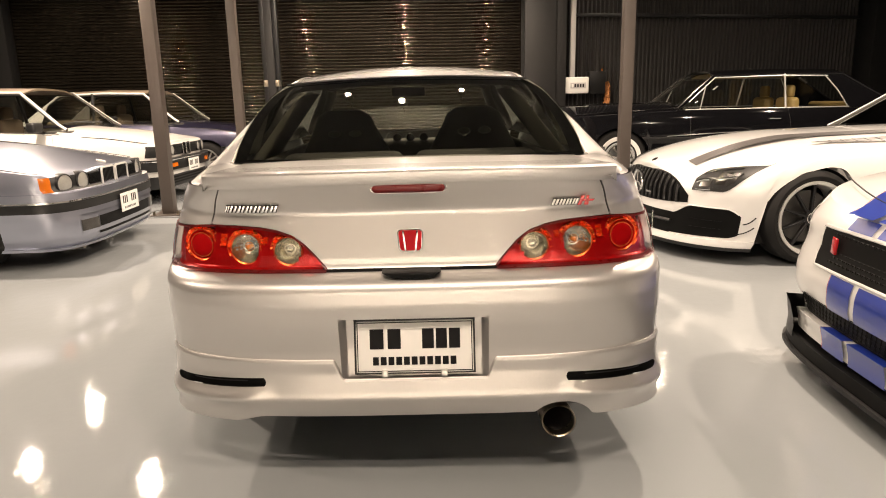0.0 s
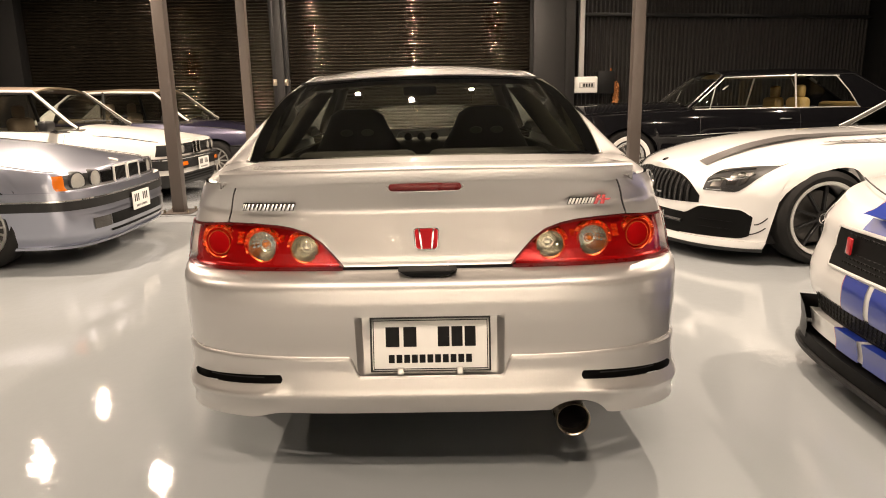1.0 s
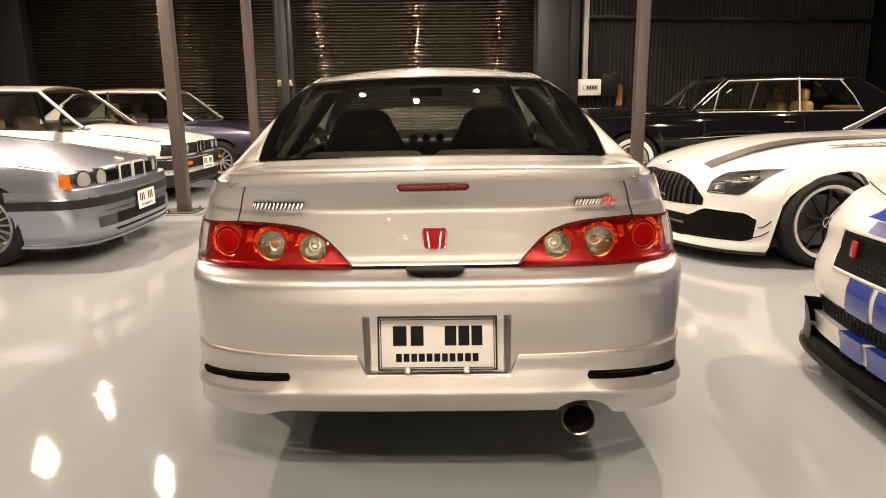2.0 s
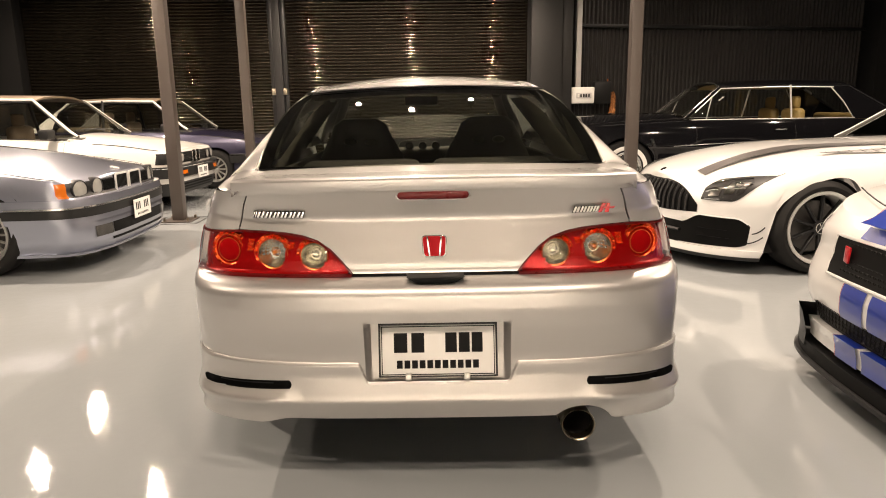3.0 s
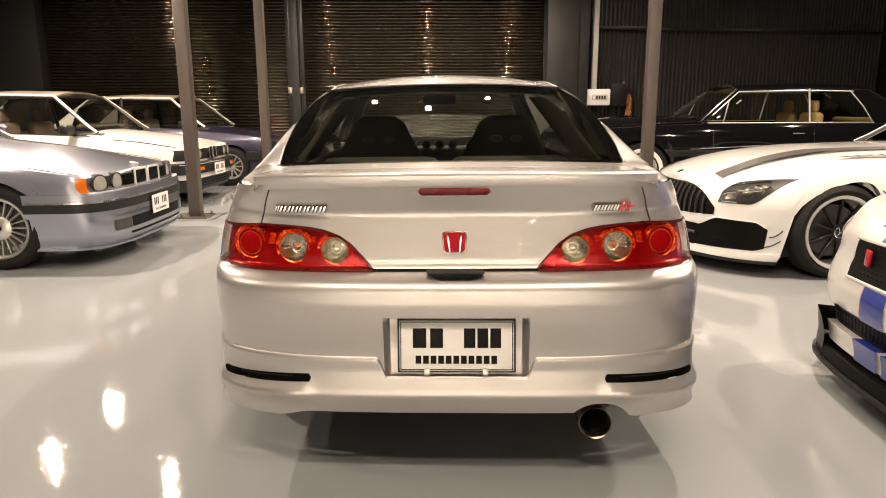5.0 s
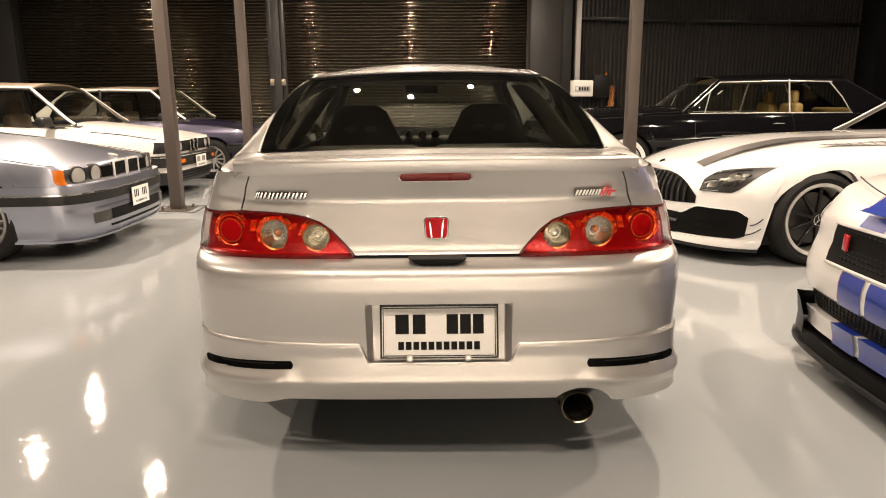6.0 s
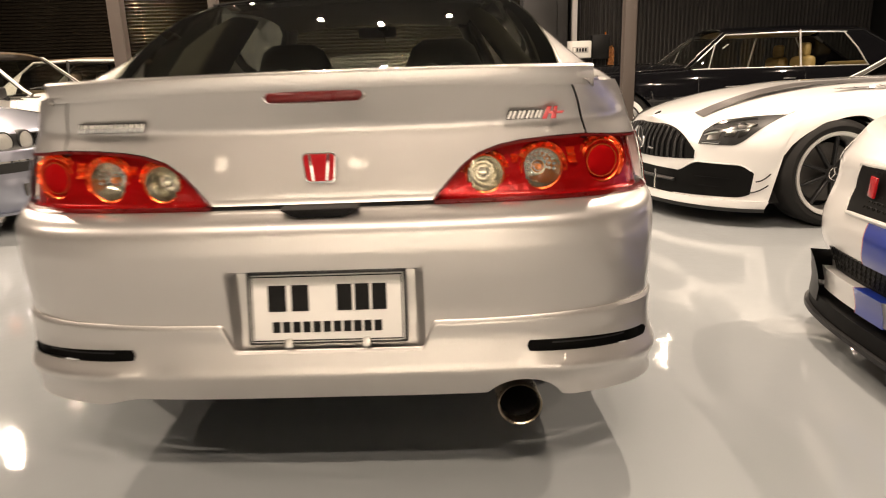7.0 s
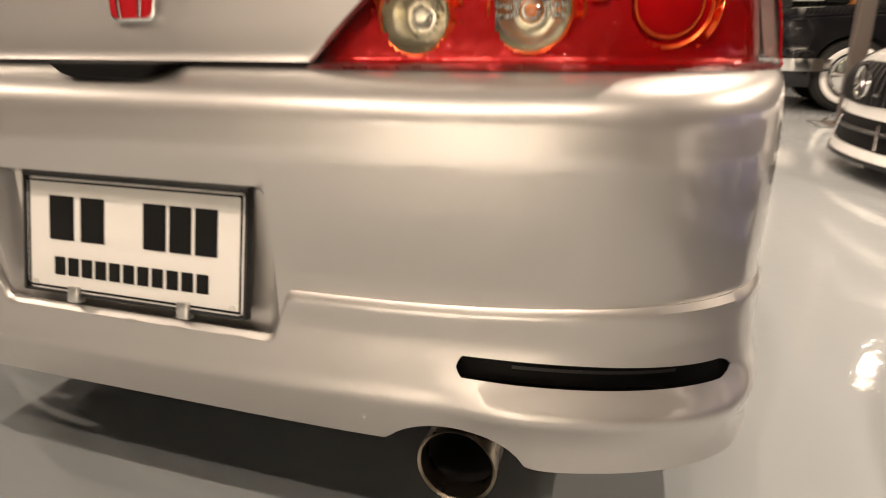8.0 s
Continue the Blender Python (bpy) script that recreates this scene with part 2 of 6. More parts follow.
def table(rows, blur=0.0):
    """A curve through (where, value) rows, its corners softened over blur."""
    xs, ys = [r[0] for r in rows], [r[1] for r in rows]
    if not blur:
        return lambda v: float(np.interp(v, xs, ys))
    return lambda v: float(sum(w * np.interp(v + k * blur, xs, ys) for k, w in ((-1, 0.15), (-0.5, 0.22), (0, 0.26), (0.5, 0.22), (1, 0.15))))


def step(v, a, b):
    t = min(1.0, max(0.0, (v - a) / (b - a)))
    return t * t * (3 - 2 * t)


def rounded(x0, z0, x1, z1, r, n=5):
    pts = []
    for cx, cz, a in ((x1 - r, z1 - r, 0), (x0 + r, z1 - r, 90), (x0 + r, z0 + r, 180), (x1 - r, z0 + r, 270)):
        for k in range(n + 1):
            t = radians(a + 90 * k / n)
            pts.append((cx + r * math.cos(t), cz + r * math.sin(t)))
    return pts


def thing(name, m, label, category, group=""):
    ob = new(name)
    ob.matrix_world = m
    ob.empty_display_size = 0.1
    return tagged(ob, label, category, group)


class Shell:
    """The wrapped side of a car's body: horizontal outlines stacked over z. y runs from the tail (0) to the nose (length)."""

    def __init__(self, length, width, tail, tail_depth, tail_n, nose, nose_depth, nose_n, bow=0.02, taper=0.0):
        self.length, self.width, self.tail, self.nose = length, width, tail, nose
        self.dr, self.nr, self.df, self.nf, self.bow, self.taper = tail_depth, tail_n, nose_depth, nose_n, bow, taper

    def half(self, y, z):
        q = 2 * y / self.length - 1
        return self.width(z) * (1 - self.bow * q * q - self.taper * max(0, q) ** 2)

    def rear(self, u, z):
        a, sg = abs(u), (1 if u >= 0 else -1)
        y0 = self.tail(z)
        if a <= 1:
            t = a * math.pi / 2
            y = y0 + self.dr * (1 - max(0.0, math.cos(t)) ** (2 / self.nr))
            return Vector((sg * self.half(y, z) * math.sin(t) ** (2 / self.nr), y, z))
        y1 = self.length - self.nose(z) - self.df
        y = y0 + self.dr + (a - 1) * (y1 - y0 - self.dr)
        return Vector((sg * self.half(y, z), y, z))

    def front(self, u, z):
        a, sg = abs(u), (1 if u >= 0 else -1)
        y0 = self.length - self.nose(z)
        if a <= 1:
            t = a * math.pi / 2
            y = y0 - self.df * (1 - max(0.0, math.cos(t)) ** (2 / self.nf))
            return Vector((sg * self.half(y, z) * math.sin(t) ** (2 / self.nf), y, z))
        y1 = self.tail(z) + self.dr
        y = y0 - self.df + (a - 1) * (y1 - y0 + self.df)
        return Vector((sg * self.half(y, z), y, z))

    def u_rear(self, x, z):
        w = self.half(self.tail(z) + self.dr * 0.3, z)
        return math.copysign(math.asin(min(1.0, (abs(x) / w)) ** (self.nr / 2)) / (math.pi / 2), x)

    def u_front(self, x, z):
        w = self.half(self.length - self.nose(z) - self.df * 0.3, z)
        return math.copysign(math.asin(min(1.0, (abs(x) / w)) ** (self.nf / 2)) / (math.pi / 2), x)

    def x_at(self, y, z):
        """Half the width of the outline at y."""
        w = self.half(y, z)
        f = self.length - self.nose(z) - y
        if f < self.df:
            if f <= 0:
                return 0.0
            return w * (1 - (1 - f / self.df) ** self.nf) ** (1 / self.nf)
        r = y - self.tail(z)
        if r < self.dr:
            if r <= 0:
                return 0.0
            return w * (1 - (1 - r / self.dr) ** self.nr) ** (1 / self.nr)
        return w


def strip(f, us, zb, zt, nz, out=None, roll_b=0.0, roll_t=0.0):
    """A panel of the surface f(u, z) between two heights that follow u. out(p, u, z): its relief outwards (metres). roll: edges turned inwards."""
    def place(u, z, extra=0.0):
        p = f(u, z)
        d = (out(p, u, z) if out else 0.0) + extra
        if d:
            q = f(u + 0.004, z) - f(u - 0.004, z)
            n = Vector((q.y, -q.x, 0)).normalized()
            c = Vector((p.x, p.y - f(2.0, z).y * 0.5 - f(0.0, z).y * 0.5, 0))
            if n.dot(c) < 0:
                n = -n
            p = p + n * d
        return p

    rows = ([(-1)] if roll_b else []) + list(range(nz + 1)) + ([(-2)] if roll_t else [])

    def g(i, j):
        u, k = us[i], rows[j]
        b, t = zb(u), zt(u)
        if k == -1:
            return place(u, b + 0.006, -roll_b)
        if k == -2:
            return place(u, t - 0.004, -roll_t)
        return place(u, b + (t - b) * k / nz)
    return grid(len(us) - 1, len(rows) - 1, g)


def spaced(a, b, n):
    return [a + (b - a) * k / n for k in range(n + 1)]
# ---- large lights: ceiling spotlights ----
CEIL = 4.3
LAMPZ = 3.75
# Some stand where reflections put them; others are added to brighten floor and wall.
SPOTS = [(-5.8, 6.5), (-5.9, 8.3), (-3.9, 6.0), (-0.60, 8.4), (-2.7, 8.2), (1.2, 8.2), (4.4, 4.6), (5.6, 6.2), (3.7, 9.3), (7.2, 9.6), (-1.09, 4.9), (0.26, 4.95), (-0.42, 4.4), (-0.75, 2.6), (0.65, 2.6), (-5.6, -0.4), (4.2, 1.7), (-4.4, -1.0), (-4.7, 3.7), (1.75, 2.2), (-1.2, -2.0), (0.0, -2.6), (1.2, -2.0)]
# Unseen lamps added behind the camera; their bounce brightens the coupe's tail.
REAR_FILL_SPOTS = [(x, y, w, c) for y, w, c in ((-4.6, 950, 84), (-7.4, 1150, 108), (-10.2, 1350, 112), (-13.2, 1900, 118)) for x in (-3.4, -1.2, 1.2, 3.4)]
WARM = (1.0, 0.795, 0.62)


def downlight(x, y, watts=210, cone=158, soft=0.026):
    t = thing("spot_light", pose(x, y, LAMPZ), "small black can spotlight hung out of view, some added as fill", "light", "ceiling spotlights")
    part("can", lathe([(0.0, 0.16), (0.05, 0.16), (0.055, 0.15), (0.055, 0.0), (0.048, 0.0), (0.046, 0.03), (0.0, 0.03)], 24), TRIM, t)
    part("lens", lathe([(0.0, 0.028), (0.028, 0.028), (0.028, -0.004), (0.025, -0.016), (0.016, -0.026), (0.0, -0.030)], 20), LEDWARM, t, "lit warm white lens")
    part("stem", tube([(0, 0, 0.15), (0, 0, CEIL - LAMPZ)], 0.008, 8), TRIM, t)
    la = bpy.data.lights.new("spot_glow", "SPOT")
    la.energy, la.color, la.spot_size, la.spot_blend, la.shadow_soft_size = watts, WARM, radians(cone), 0.5, soft
    ob = new("spot_glow", la)
    ob.matrix_world = pose(x, y, LAMPZ - 0.07)
    return t


for sx, sy in SPOTS:
    downlight(sx, sy, 230 if sx < -3.5 and sy > 5 else 480 if sx > 1.7 and sx < 1.8 else 60 if sx > 3 and sy > 9 else 190 if sy < -1.5 else 180 if sy < 2 and sx < 0 else 430 if sy < 2 else 1050 if sx == -4.7 else 90 if sy < 2.7 and abs(sx) < 1 else 120 if sy == 4.4 else 120 if abs(sx) < 1.2 and sy < 6 else 480 if sy == 8.4 else 340 if -3 < sx < 2 and sy > 8 else 210)
for sx, sy, sw, sc in REAR_FILL_SPOTS:
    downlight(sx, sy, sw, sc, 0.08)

# ---- the hall ----
XL, XR, YB = -8.4, 9.9, -14.0
tagged(part("floor", box(XL - 0.3, YB - 0.3, -0.1, XR + 0.3, 13.4, 0.0), FLOORMAT), "pale blue-grey glossy epoxy showroom floor", "floor", kind="structure")
tagged(part("ceiling", box(XL - 0.3, YB - 0.3, CEIL, XR + 0.3, 13.4, CEIL + 0.1), CEILPAINT), "flat black ceiling of the hall", "ceiling", kind="structure")
tagged(part("wall_west", box(XL - 0.2, YB, 0, XL, 13.2, CEIL), WALLDARK), "dark charcoal painted side wall", "wall", kind="structure")
tagged(part("wall_east", box(XR, YB, 0, XR + 0.2, 13.2, CEIL), WALLDARK), "dark charcoal painted side wall", "wall", kind="structure")
# Pale wall added out of view to throw light back on the tail.
tagged(part("wall_south", box(XL, YB - 0.2, 0, XR, YB, CEIL), WHITEPLASTIC), "unseen pale end wall added to reflect light onto the silver coupe", "wall", kind="structure")
BACK = pose(0, 10.6, 0, 0, 0, 3.2)
ANGLED = BACK @ Matrix.Translation((2.18, 0, 0)) @ Matrix.Rotation(radians(11), 4, "Z") @ Matrix.Translation((-2.18, 0, 0))
tagged(part("wall_north", box(XL - 0.6, 0.16, 0, 2.17, 0.36, CEIL), WALLDARK, m=BACK), "dark charcoal painted back wall", "wall", kind="structure")
tagged(part("wall_north_2", box(2.18, 0.16, 0, 10.0, 0.36, CEIL), WALLDARK, m=ANGLED), "dark charcoal wall behind the ribbed sheet", "wall", kind="structure")


def shutter(x0, x1, m):
    """A roller shutter of rounded slats between side rails."""
    t = thing("roller_shutter", m, "black ribbed steel roller shutter, closed", "shutter", "roller shutters")
    pitch, sub = 0.056, 6
    n = int(3.6 / pitch) * sub

    def f(i, j):
        z = 0.02 + j * pitch / sub
        ph = (j % sub) / sub
        return (x0 + (x1 - x0) * i, -0.016 * math.sin(math.pi * ph) ** 0.7 if ph > 0 else 0.004, z)
    part("slats", grid(1, n, f), SHUTTERPAINT, t, sharp=50)
    part("bottom_bar", box(x0, -0.03, 0.0, x1, 0.02, 0.09, 0.006), TRIM, t)
    part("hood_box", box(x0 - 0.05, -0.22, 3.62, x1 + 0.05, 0.12, 4.05, 0.01), SHUTTERPAINT, t)
    return t


shutter(-7.46, -3.22, BACK)
shutter(-2.92, 1.38, BACK)
mid = thing("door_mullion", BACK, "dark steel post between two roller shutters, with latches", "post")
part("mullion", box(-3.14, -0.12, 0, -3.00, 0.1, CEIL - 0.01, 0.006), COLUMNPAINT, mid)
part("guide_rail", box(-3.22, -0.06, 0, -3.143, 0.06, 3.62, 0.004), DARKALLOY, mid)
part("guide_rail", box(-2.997, -0.06, 0, -2.92, 0.06, 3.62, 0.004), DARKALLOY, mid)
for lx in (-3.17, -2.97):
    part("latch", join(box(lx - 0.035, -0.145, 1.44, lx + 0.035, -0.06, 1.55, 0.006), box(lx - 0.016, -0.16, 1.465, lx + 0.016, -0.14, 1.52, 0.006)), STEEL, mid, "bright steel latch plate")
tagged(part("wall_pier", box(-8.6, -0.25, 0, -7.47, 0.15, CEIL - 0.01, 0.004), PIERPAINT, m=BACK), "black painted pier at the shutter's edge", "pier", kind="structure")
tagged(part("wall_pier_2", box(8.58, -0.30, 0, 10.0, 0.15, CEIL - 0.01, 0.004), PIERPAINT, m=ANGLED), "black painted pier at the end of the ribbed wall", "pier", kind="structure")
col = thing("steel_column", BACK, "broad charcoal steel column beside the shutter", "column")
part("flange", box(1.40, -0.32, 0, 1.95, -0.28, CEIL - 0.01, 0.004), COLUMNPAINT, col)
part("web", box(1.62, -0.28, 0, 1.66, 0.12, CEIL - 0.01), COLUMNPAINT, col)
part("return", box(1.95, -0.20, 0, 2.16, 0.14, CEIL - 0.01, 0.004), COLUMNPAINT, col)
pipe = thing("conduit", BACK, "pale grey square conduit down to the panel box", "conduit")
part("duct", box(2.27, -0.06, 1.47, 2.36, 0.02, CEIL - 0.02, 0.006), GREYPLASTIC, pipe)

# ribbed sheet wall with a purlin
sheet = thing("ribbed_wall_sheet", ANGLED, "charcoal ribbed metal wall sheet", "wall sheet")


def rib(i, j):
    ph = (i % 8) / 8
    d = -0.034 * min(1.0, max(0.0, (0.5 - abs(ph - 0.5)) * 5 - 0.7))
    return (2.18 + i * 0.084 / 8, 0.14 + d, j * (CEIL - 0.01))


part("sheet", grid(8 * 76, 1, rib), SHEETPAINT, sheet, sharp=30)
rail = thing("wall_rail", ANGLED, "thin dark steel rail across the ribbed wall", "rail")
part("bar", box(2.38, 0.03, 2.56, 8.57, 0.095, 2.62, 0.004), TRIM, rail)
pn = thing("breaker_box", BACK, "white plastic breaker box with a clear window", "breaker box")
part("case", box(2.15, -0.14, 1.21, 2.60, -0.02, 1.50, 0.025, 3), WHITEPLASTIC, pn)
part("window", box(2.26, -0.150, 1.30, 2.54, -0.139, 1.40, 0.004), GREYPLASTIC, pn, "grey clear flap")
for k in range(5):
    part("switch", box(2.285 + k * 0.048, -0.156, 1.32, 2.315 + k * 0.048, -0.149, 1.378, 0.002), TRIM if k else WHITEPLASTIC, pn)
pb = thing("junction_box", ANGLED, "flat black wall box with a conduit", "box")
part("case", box(2.63, -0.10, 1.20, 2.95, 0.06, 1.60, 0.012), TRIM, pb)
part("cable_stub", tube([(2.92, 0.0, 1.59), (2.92, 0.0, 1.645)], 0.014, 8), AMBER, pb, "yellow cable end")
br = thing("hanging_tassel", ANGLED, "orange straw tassel hung on the ribbed wall", "tassel")


def tassel():
    bm = None
    rnd = random.Random(4)
    for k in range(46):
        a, r = rnd.random() * 6.28, 0.045 * rnd.random()
        z = 1.42 - 0.36 * rnd.random()
        x, y = 3.03 + r * math.cos(a), 0.0 + r * math.sin(a)
        b = tube([(x, y, z), (x + rnd.uniform(-0.02, 0.02), y - 0.02, z - 0.05), (x + rnd.uniform(-0.05, 0.05), y - 0.02, z - 0.11)], 0.012, 5)
        bm = join(bm, b) if bm else b
    return bm


part("straws", tassel(), ORANGEPLASTIC, br)


def steel_post(x, y, group):
    """A square painted post on a bolted base plate."""
    t = thing("steel_post", pose(x, y, 0, 0, 0, 3), "brown-grey painted square steel post on a base plate", "post", group)
    part("shaft", box(-0.0625, -0.0625, 0.012, 0.0625, 0.0625, CEIL - 0.01, 0.008, 2), POSTPAINT, t)
    part("base_plate", box(-0.16, -0.16, 0.0, 0.16, 0.16, 0.012, 0.003), POSTPAINT, t)
    for a in (-1, 1):
        for b in (-1, 1):
            part("floor_joint", box(a * 0.245 - 0.008, -0.253, 0.0, a * 0.245 + 0.008, 0.253, 0.003) if b > 0 else box(-0.236, a * 0.245 - 0.008, 0.0, 0.236, a * 0.245 + 0.008, 0.003), TRIM, t, "dark joint in the floor")
            part("bolt", lathe([(0, 0.034), (0.012, 0.034), (0.014, 0.03), (0.014, 0.0)], 6, Matrix.Translation((a * 0.125, b * 0.125, 0.012))), STEEL, t)
    return t


steel_post(-2.98, 5.35, "hall posts")
steel_post(-3.0, 8.15, "hall posts")
steel_post(2.10, 6.0, "hall posts")
# ---- the silver coupe ----
hero = thing("silver_coupe", pose(0, 0, 0, 0, -0.45, 0), "silver two-door liftback coupe with red tail lamps, parked", "car")
SKEW = Matrix.Identity(4)
SKEW[0][1] = -0.058          # its axis stands a little askew to its tail


def hp(name, bm, mat, parent=None, label="", sharp=38.0, m=None):
    """A part of the coupe."""
    return part(name, bm, mat, parent or hero, label, sharp, SKEW @ m if m is not None else SKEW)


H_W = table([(0.16, 0.789), (0.20, 0.792), (0.33, 0.794), (0.45, 0.795), (0.58, 0.796), (0.66, 0.795), (0.69, 0.795), (0.75, 0.790), (0.82, 0.774), (0.90, 0.742), (0.95, 0.708), (1.0, 0.66)], 0.02)
H_TAIL = table([(0.16, 0.055), (0.20, 0.036), (0.245, 0.022), (0.29, 0.008), (0.322, 0.000), (0.335, 0.004), (0.40, 0.012), (0.46, 0.010), (0.54, 0.000), (0.60, -0.004), (0.645, -0.001), (0.662, 0.008), (0.676, 0.026), (0.685, 0.052), (0.690, 0.078),
                (0.72, 0.082), (0.80, 0.102), (0.845, 0.114), (0.857, 0.115), (0.869, 0.109), (0.92, 0.085), (0.955, 0.068), (1.0, 0.06)], 0.008)
H_NOSE = table([(0.15, 0.10), (0.35, 0.02), (0.5, 0.0), (0.62, 0.06), (0.72, 0.25), (1.0, 0.6)], 0.05)
hs = Shell(4.385, H_W, H_TAIL, 0.43, 4.0, H_NOSE, 0.70, 2.8, bow=0.02)
REARY, FRONTY, TYRE = 0.93, 3.50, 0.305


def x_to_u(x, z=0.5):
    return hs.u_rear(x, z)


def arch(y, base, r=0.345, zc=0.30):
    for w in (REARY, FRONTY):
        if abs(y - w) < r:
            base = max(base, zc + math.sqrt(r * r - (y - w) ** 2))
    return base


xs_mid = spaced(-0.30, 0.30, 100)
U_REAR = sorted(set([-1.13, -1.09, -1.04, -1.0] + [-x_to_u(x) for x in spaced(0.30, 0.80, 60)[1:]] + [x_to_u(x) for x in xs_mid] + [x_to_u(x) for x in spaced(0.30, 0.80, 60)[1:]] + [sg * x_to_u(x) for x in spaced(0.434, 0.450, 10) + spaced(0.722, 0.742, 10) for sg in (-1, 1)] + [0.9, 0.95, 1.0, 1.04, 1.09, 1.13, -0.9, -0.95]))


def xof(u, z=0.4):
    return hs.rear(u, z).x


def skirt_top(u):
    x = abs(xof(u))
    return 0.380 + 0.060 * step(x, 0.205, 0.238) + 0.010 * step(x, 0.3, 0.84)


def skirt_base(u):
    x = xof(u)
    a = abs(x)
    z = 0.262 - 0.014 * step(a, 0.45, 0.545)
    if 0.335 < x < 0.525:
        k = (x - 0.43) / 0.095
        z = max(z, 0.205 + 0.09 * math.sqrt(max(0.0, 1 - k * k)) ** 0.8)
    return z


def slot_mid(u):
    return 0.373 - 0.030 * max(0, abs(xof(u)) - 0.447) 


def slot_gap(u):
    x = abs(xof(u))
    if x < 0.438 or x > 0.728:
        return 0.0
    return 0.0125 * min(1.0, math.sqrt(max(0.0, (x - 0.438) / 0.006))) * (1 - 0.12 * step(x, 0.55, 0.73)) * min(1.0, math.sqrt(max(0.0, (0.728 - x) / 0.012)))


def recess(p, u, z):
    return -(0.020 + 0.13 * max(0.0, z - 0.40)) * step(0.216 - abs(p.x), 0, 0.018) * step(0.562 - z, 0, 0.014)


def lip_relief(p, u, z):
    a = abs(p.x)
    ridge = 0.016 * step(a, 0.40, 0.52) * math.exp(-((z - (slot_mid(u) - 0.045)) / 0.030) ** 2)
    chin = 0.85 * max(0.0, H_TAIL(z) - 0.004) * step(a, 0.42, 0.54) * step(0.34 - z, 0, 0.02)
    return 0.010 - 0.006 * step(a, 0.70, 0.80) + (ridge + chin) * (1 - 0.8 * step(a, 0.72, 0.82))


hp("bumper", strip(hs.rear, U_REAR, lambda u: skirt_top(u) - 0.03, lambda u: 0.687, 46, recess, roll_t=0.03), SILVER, label="silver painted bumper with a number plate recess")
low = strip(hs.rear, U_REAR, skirt_base, lambda u: slot_mid(u) - slot_gap(u), 22, lip_relief, roll_b=0.022)
upp = strip(hs.rear, U_REAR, lambda u: slot_mid(u) + slot_gap(u), skirt_top, 10, lambda p, u, z: lip_relief(p, u, z) - 0.006 * step(z, skirt_top(u) - 0.008, skirt_top(u)), roll_t=0.014)
sk = join(low, upp)
bmesh.ops.remove_doubles(sk, verts=sk.verts[:], dist=0.0012)
hp("rear_skirt", sk, SILVER, label="silver lower skirt with two slots")
for sg in (-1, 1):
    us = [sg * u for u in spaced(abs(x_to_u(0.434)), 1.12, 40)]
    slot = hp("slot", strip(hs.rear, us, lambda u: slot_mid(u) - 0.020, lambda u: slot_mid(u) + 0.020, 3, lambda p, u, z: -0.007 + 0.012 * step(abs(p.x), 0.66, 0.715) - 0.014 * step(abs(p.x), 0.75, 0.79)), MESHBLACK, label="black slot insert")
    part("slot_blade", strip(hs.rear, us[3:-22], lambda u: slot_mid(u) - 0.003, lambda u: slot_mid(u) + 0.001, 2, lambda p, u, z: -0.004), TRIM, slot, m=SKEW)

# side bodywork and nose
us = [1.1 + 0.9 * k / 110 for k in range(111)]
for sg in (-1, 1):
    ss = [sg * u for u in us]
    hp("body_side", strip(hs.rear, ss, lambda u: arch(hs.rear(u, 0.5).y, 0.185), lambda u: 0.95 - 0.16 * step(hs.rear(u, 0.5).y, 2.85, 3.8), 22, roll_b=0.05), SILVER)
hp("nose", strip(hs.front, spaced(-1, 1, 60), lambda u: 0.2, lambda u: 0.70, 16, roll_b=0.04), SILVER, label="silver front bumper and nose")


def bonnet(i, j):
    y = 3.05 + (4.385 - 0.22 - 3.05) * j / 24
    z = 0.95 - 0.16 * step(y, 2.85, 3.8) - 0.10 * (j / 24) ** 2
    x = hs.x_at(y, z) if j < 24 else 0.02
    t = i / 20 * 2 - 1
    return (x * t, y, z + 0.03 * (1 - abs(t) ** 2.4) * (1 - (j / 24) ** 4))


hp("bonnet", grid(20, 24, bonnet), SILVER)


# lid, quarters
def lamp_top(x):
    return float(np.interp(abs(x), [0.243, 0.275, 0.31, 0.35, 0.40, 0.45, 0.52, 0.60, 0.70, 0.84], [0.6925, 0.728, 0.762, 0.788, 0.804, 0.812, 0.817, 0.819, 0.811, 0.802]))


def lid_base(u):
    x = abs(xof(u, 0.75))
    return 0.6935 if x < 0.2435 else lamp_top(x) + 0.003


SEAM = 0.598
lus = [x_to_u(x, 0.80) for x in spaced(-SEAM, SEAM, 130)]
hp("boot_lid", strip(hs.rear, lus, lid_base, lambda u: 0.938, 34, roll_b=0.02), SILVER, label="silver liftback lid with a crease across")
for sg in (-1, 1):
    qs = [sg * u for u in spaced(abs(x_to_u(SEAM + 0.005, 0.80)), 1.0, 34) + spaced(1.0, 1.12, 6)[1:]]

    def q_base(u):
        return (lamp_top(xof(u, 0.75)) + 0.003) if abs(u) < 0.862 else 0.693
    hp("quarter_panel", strip(hs.rear, qs, q_base, lambda u: 0.935, 24, roll_b=0.015), SILVER)
    hp("seam", strip(hs.rear, [sg * abs(x_to_u(SEAM - 0.006, 0.8)), sg * abs(x_to_u(SEAM + 0.010, 0.8))], lambda u: lamp_top(0.6) - 0.01, lambda u: 0.935, 8, lambda p, u, z: -0.012), TRIM)


def deck_z(y):
    return 0.960 + 0.012 * step(y, 0.06, 0.14) + 0.006 * step(y, 0.2, 0.5)


def deck_x(y):
    return 0.600 - 0.035 * step(y, 0.08, 0.50)


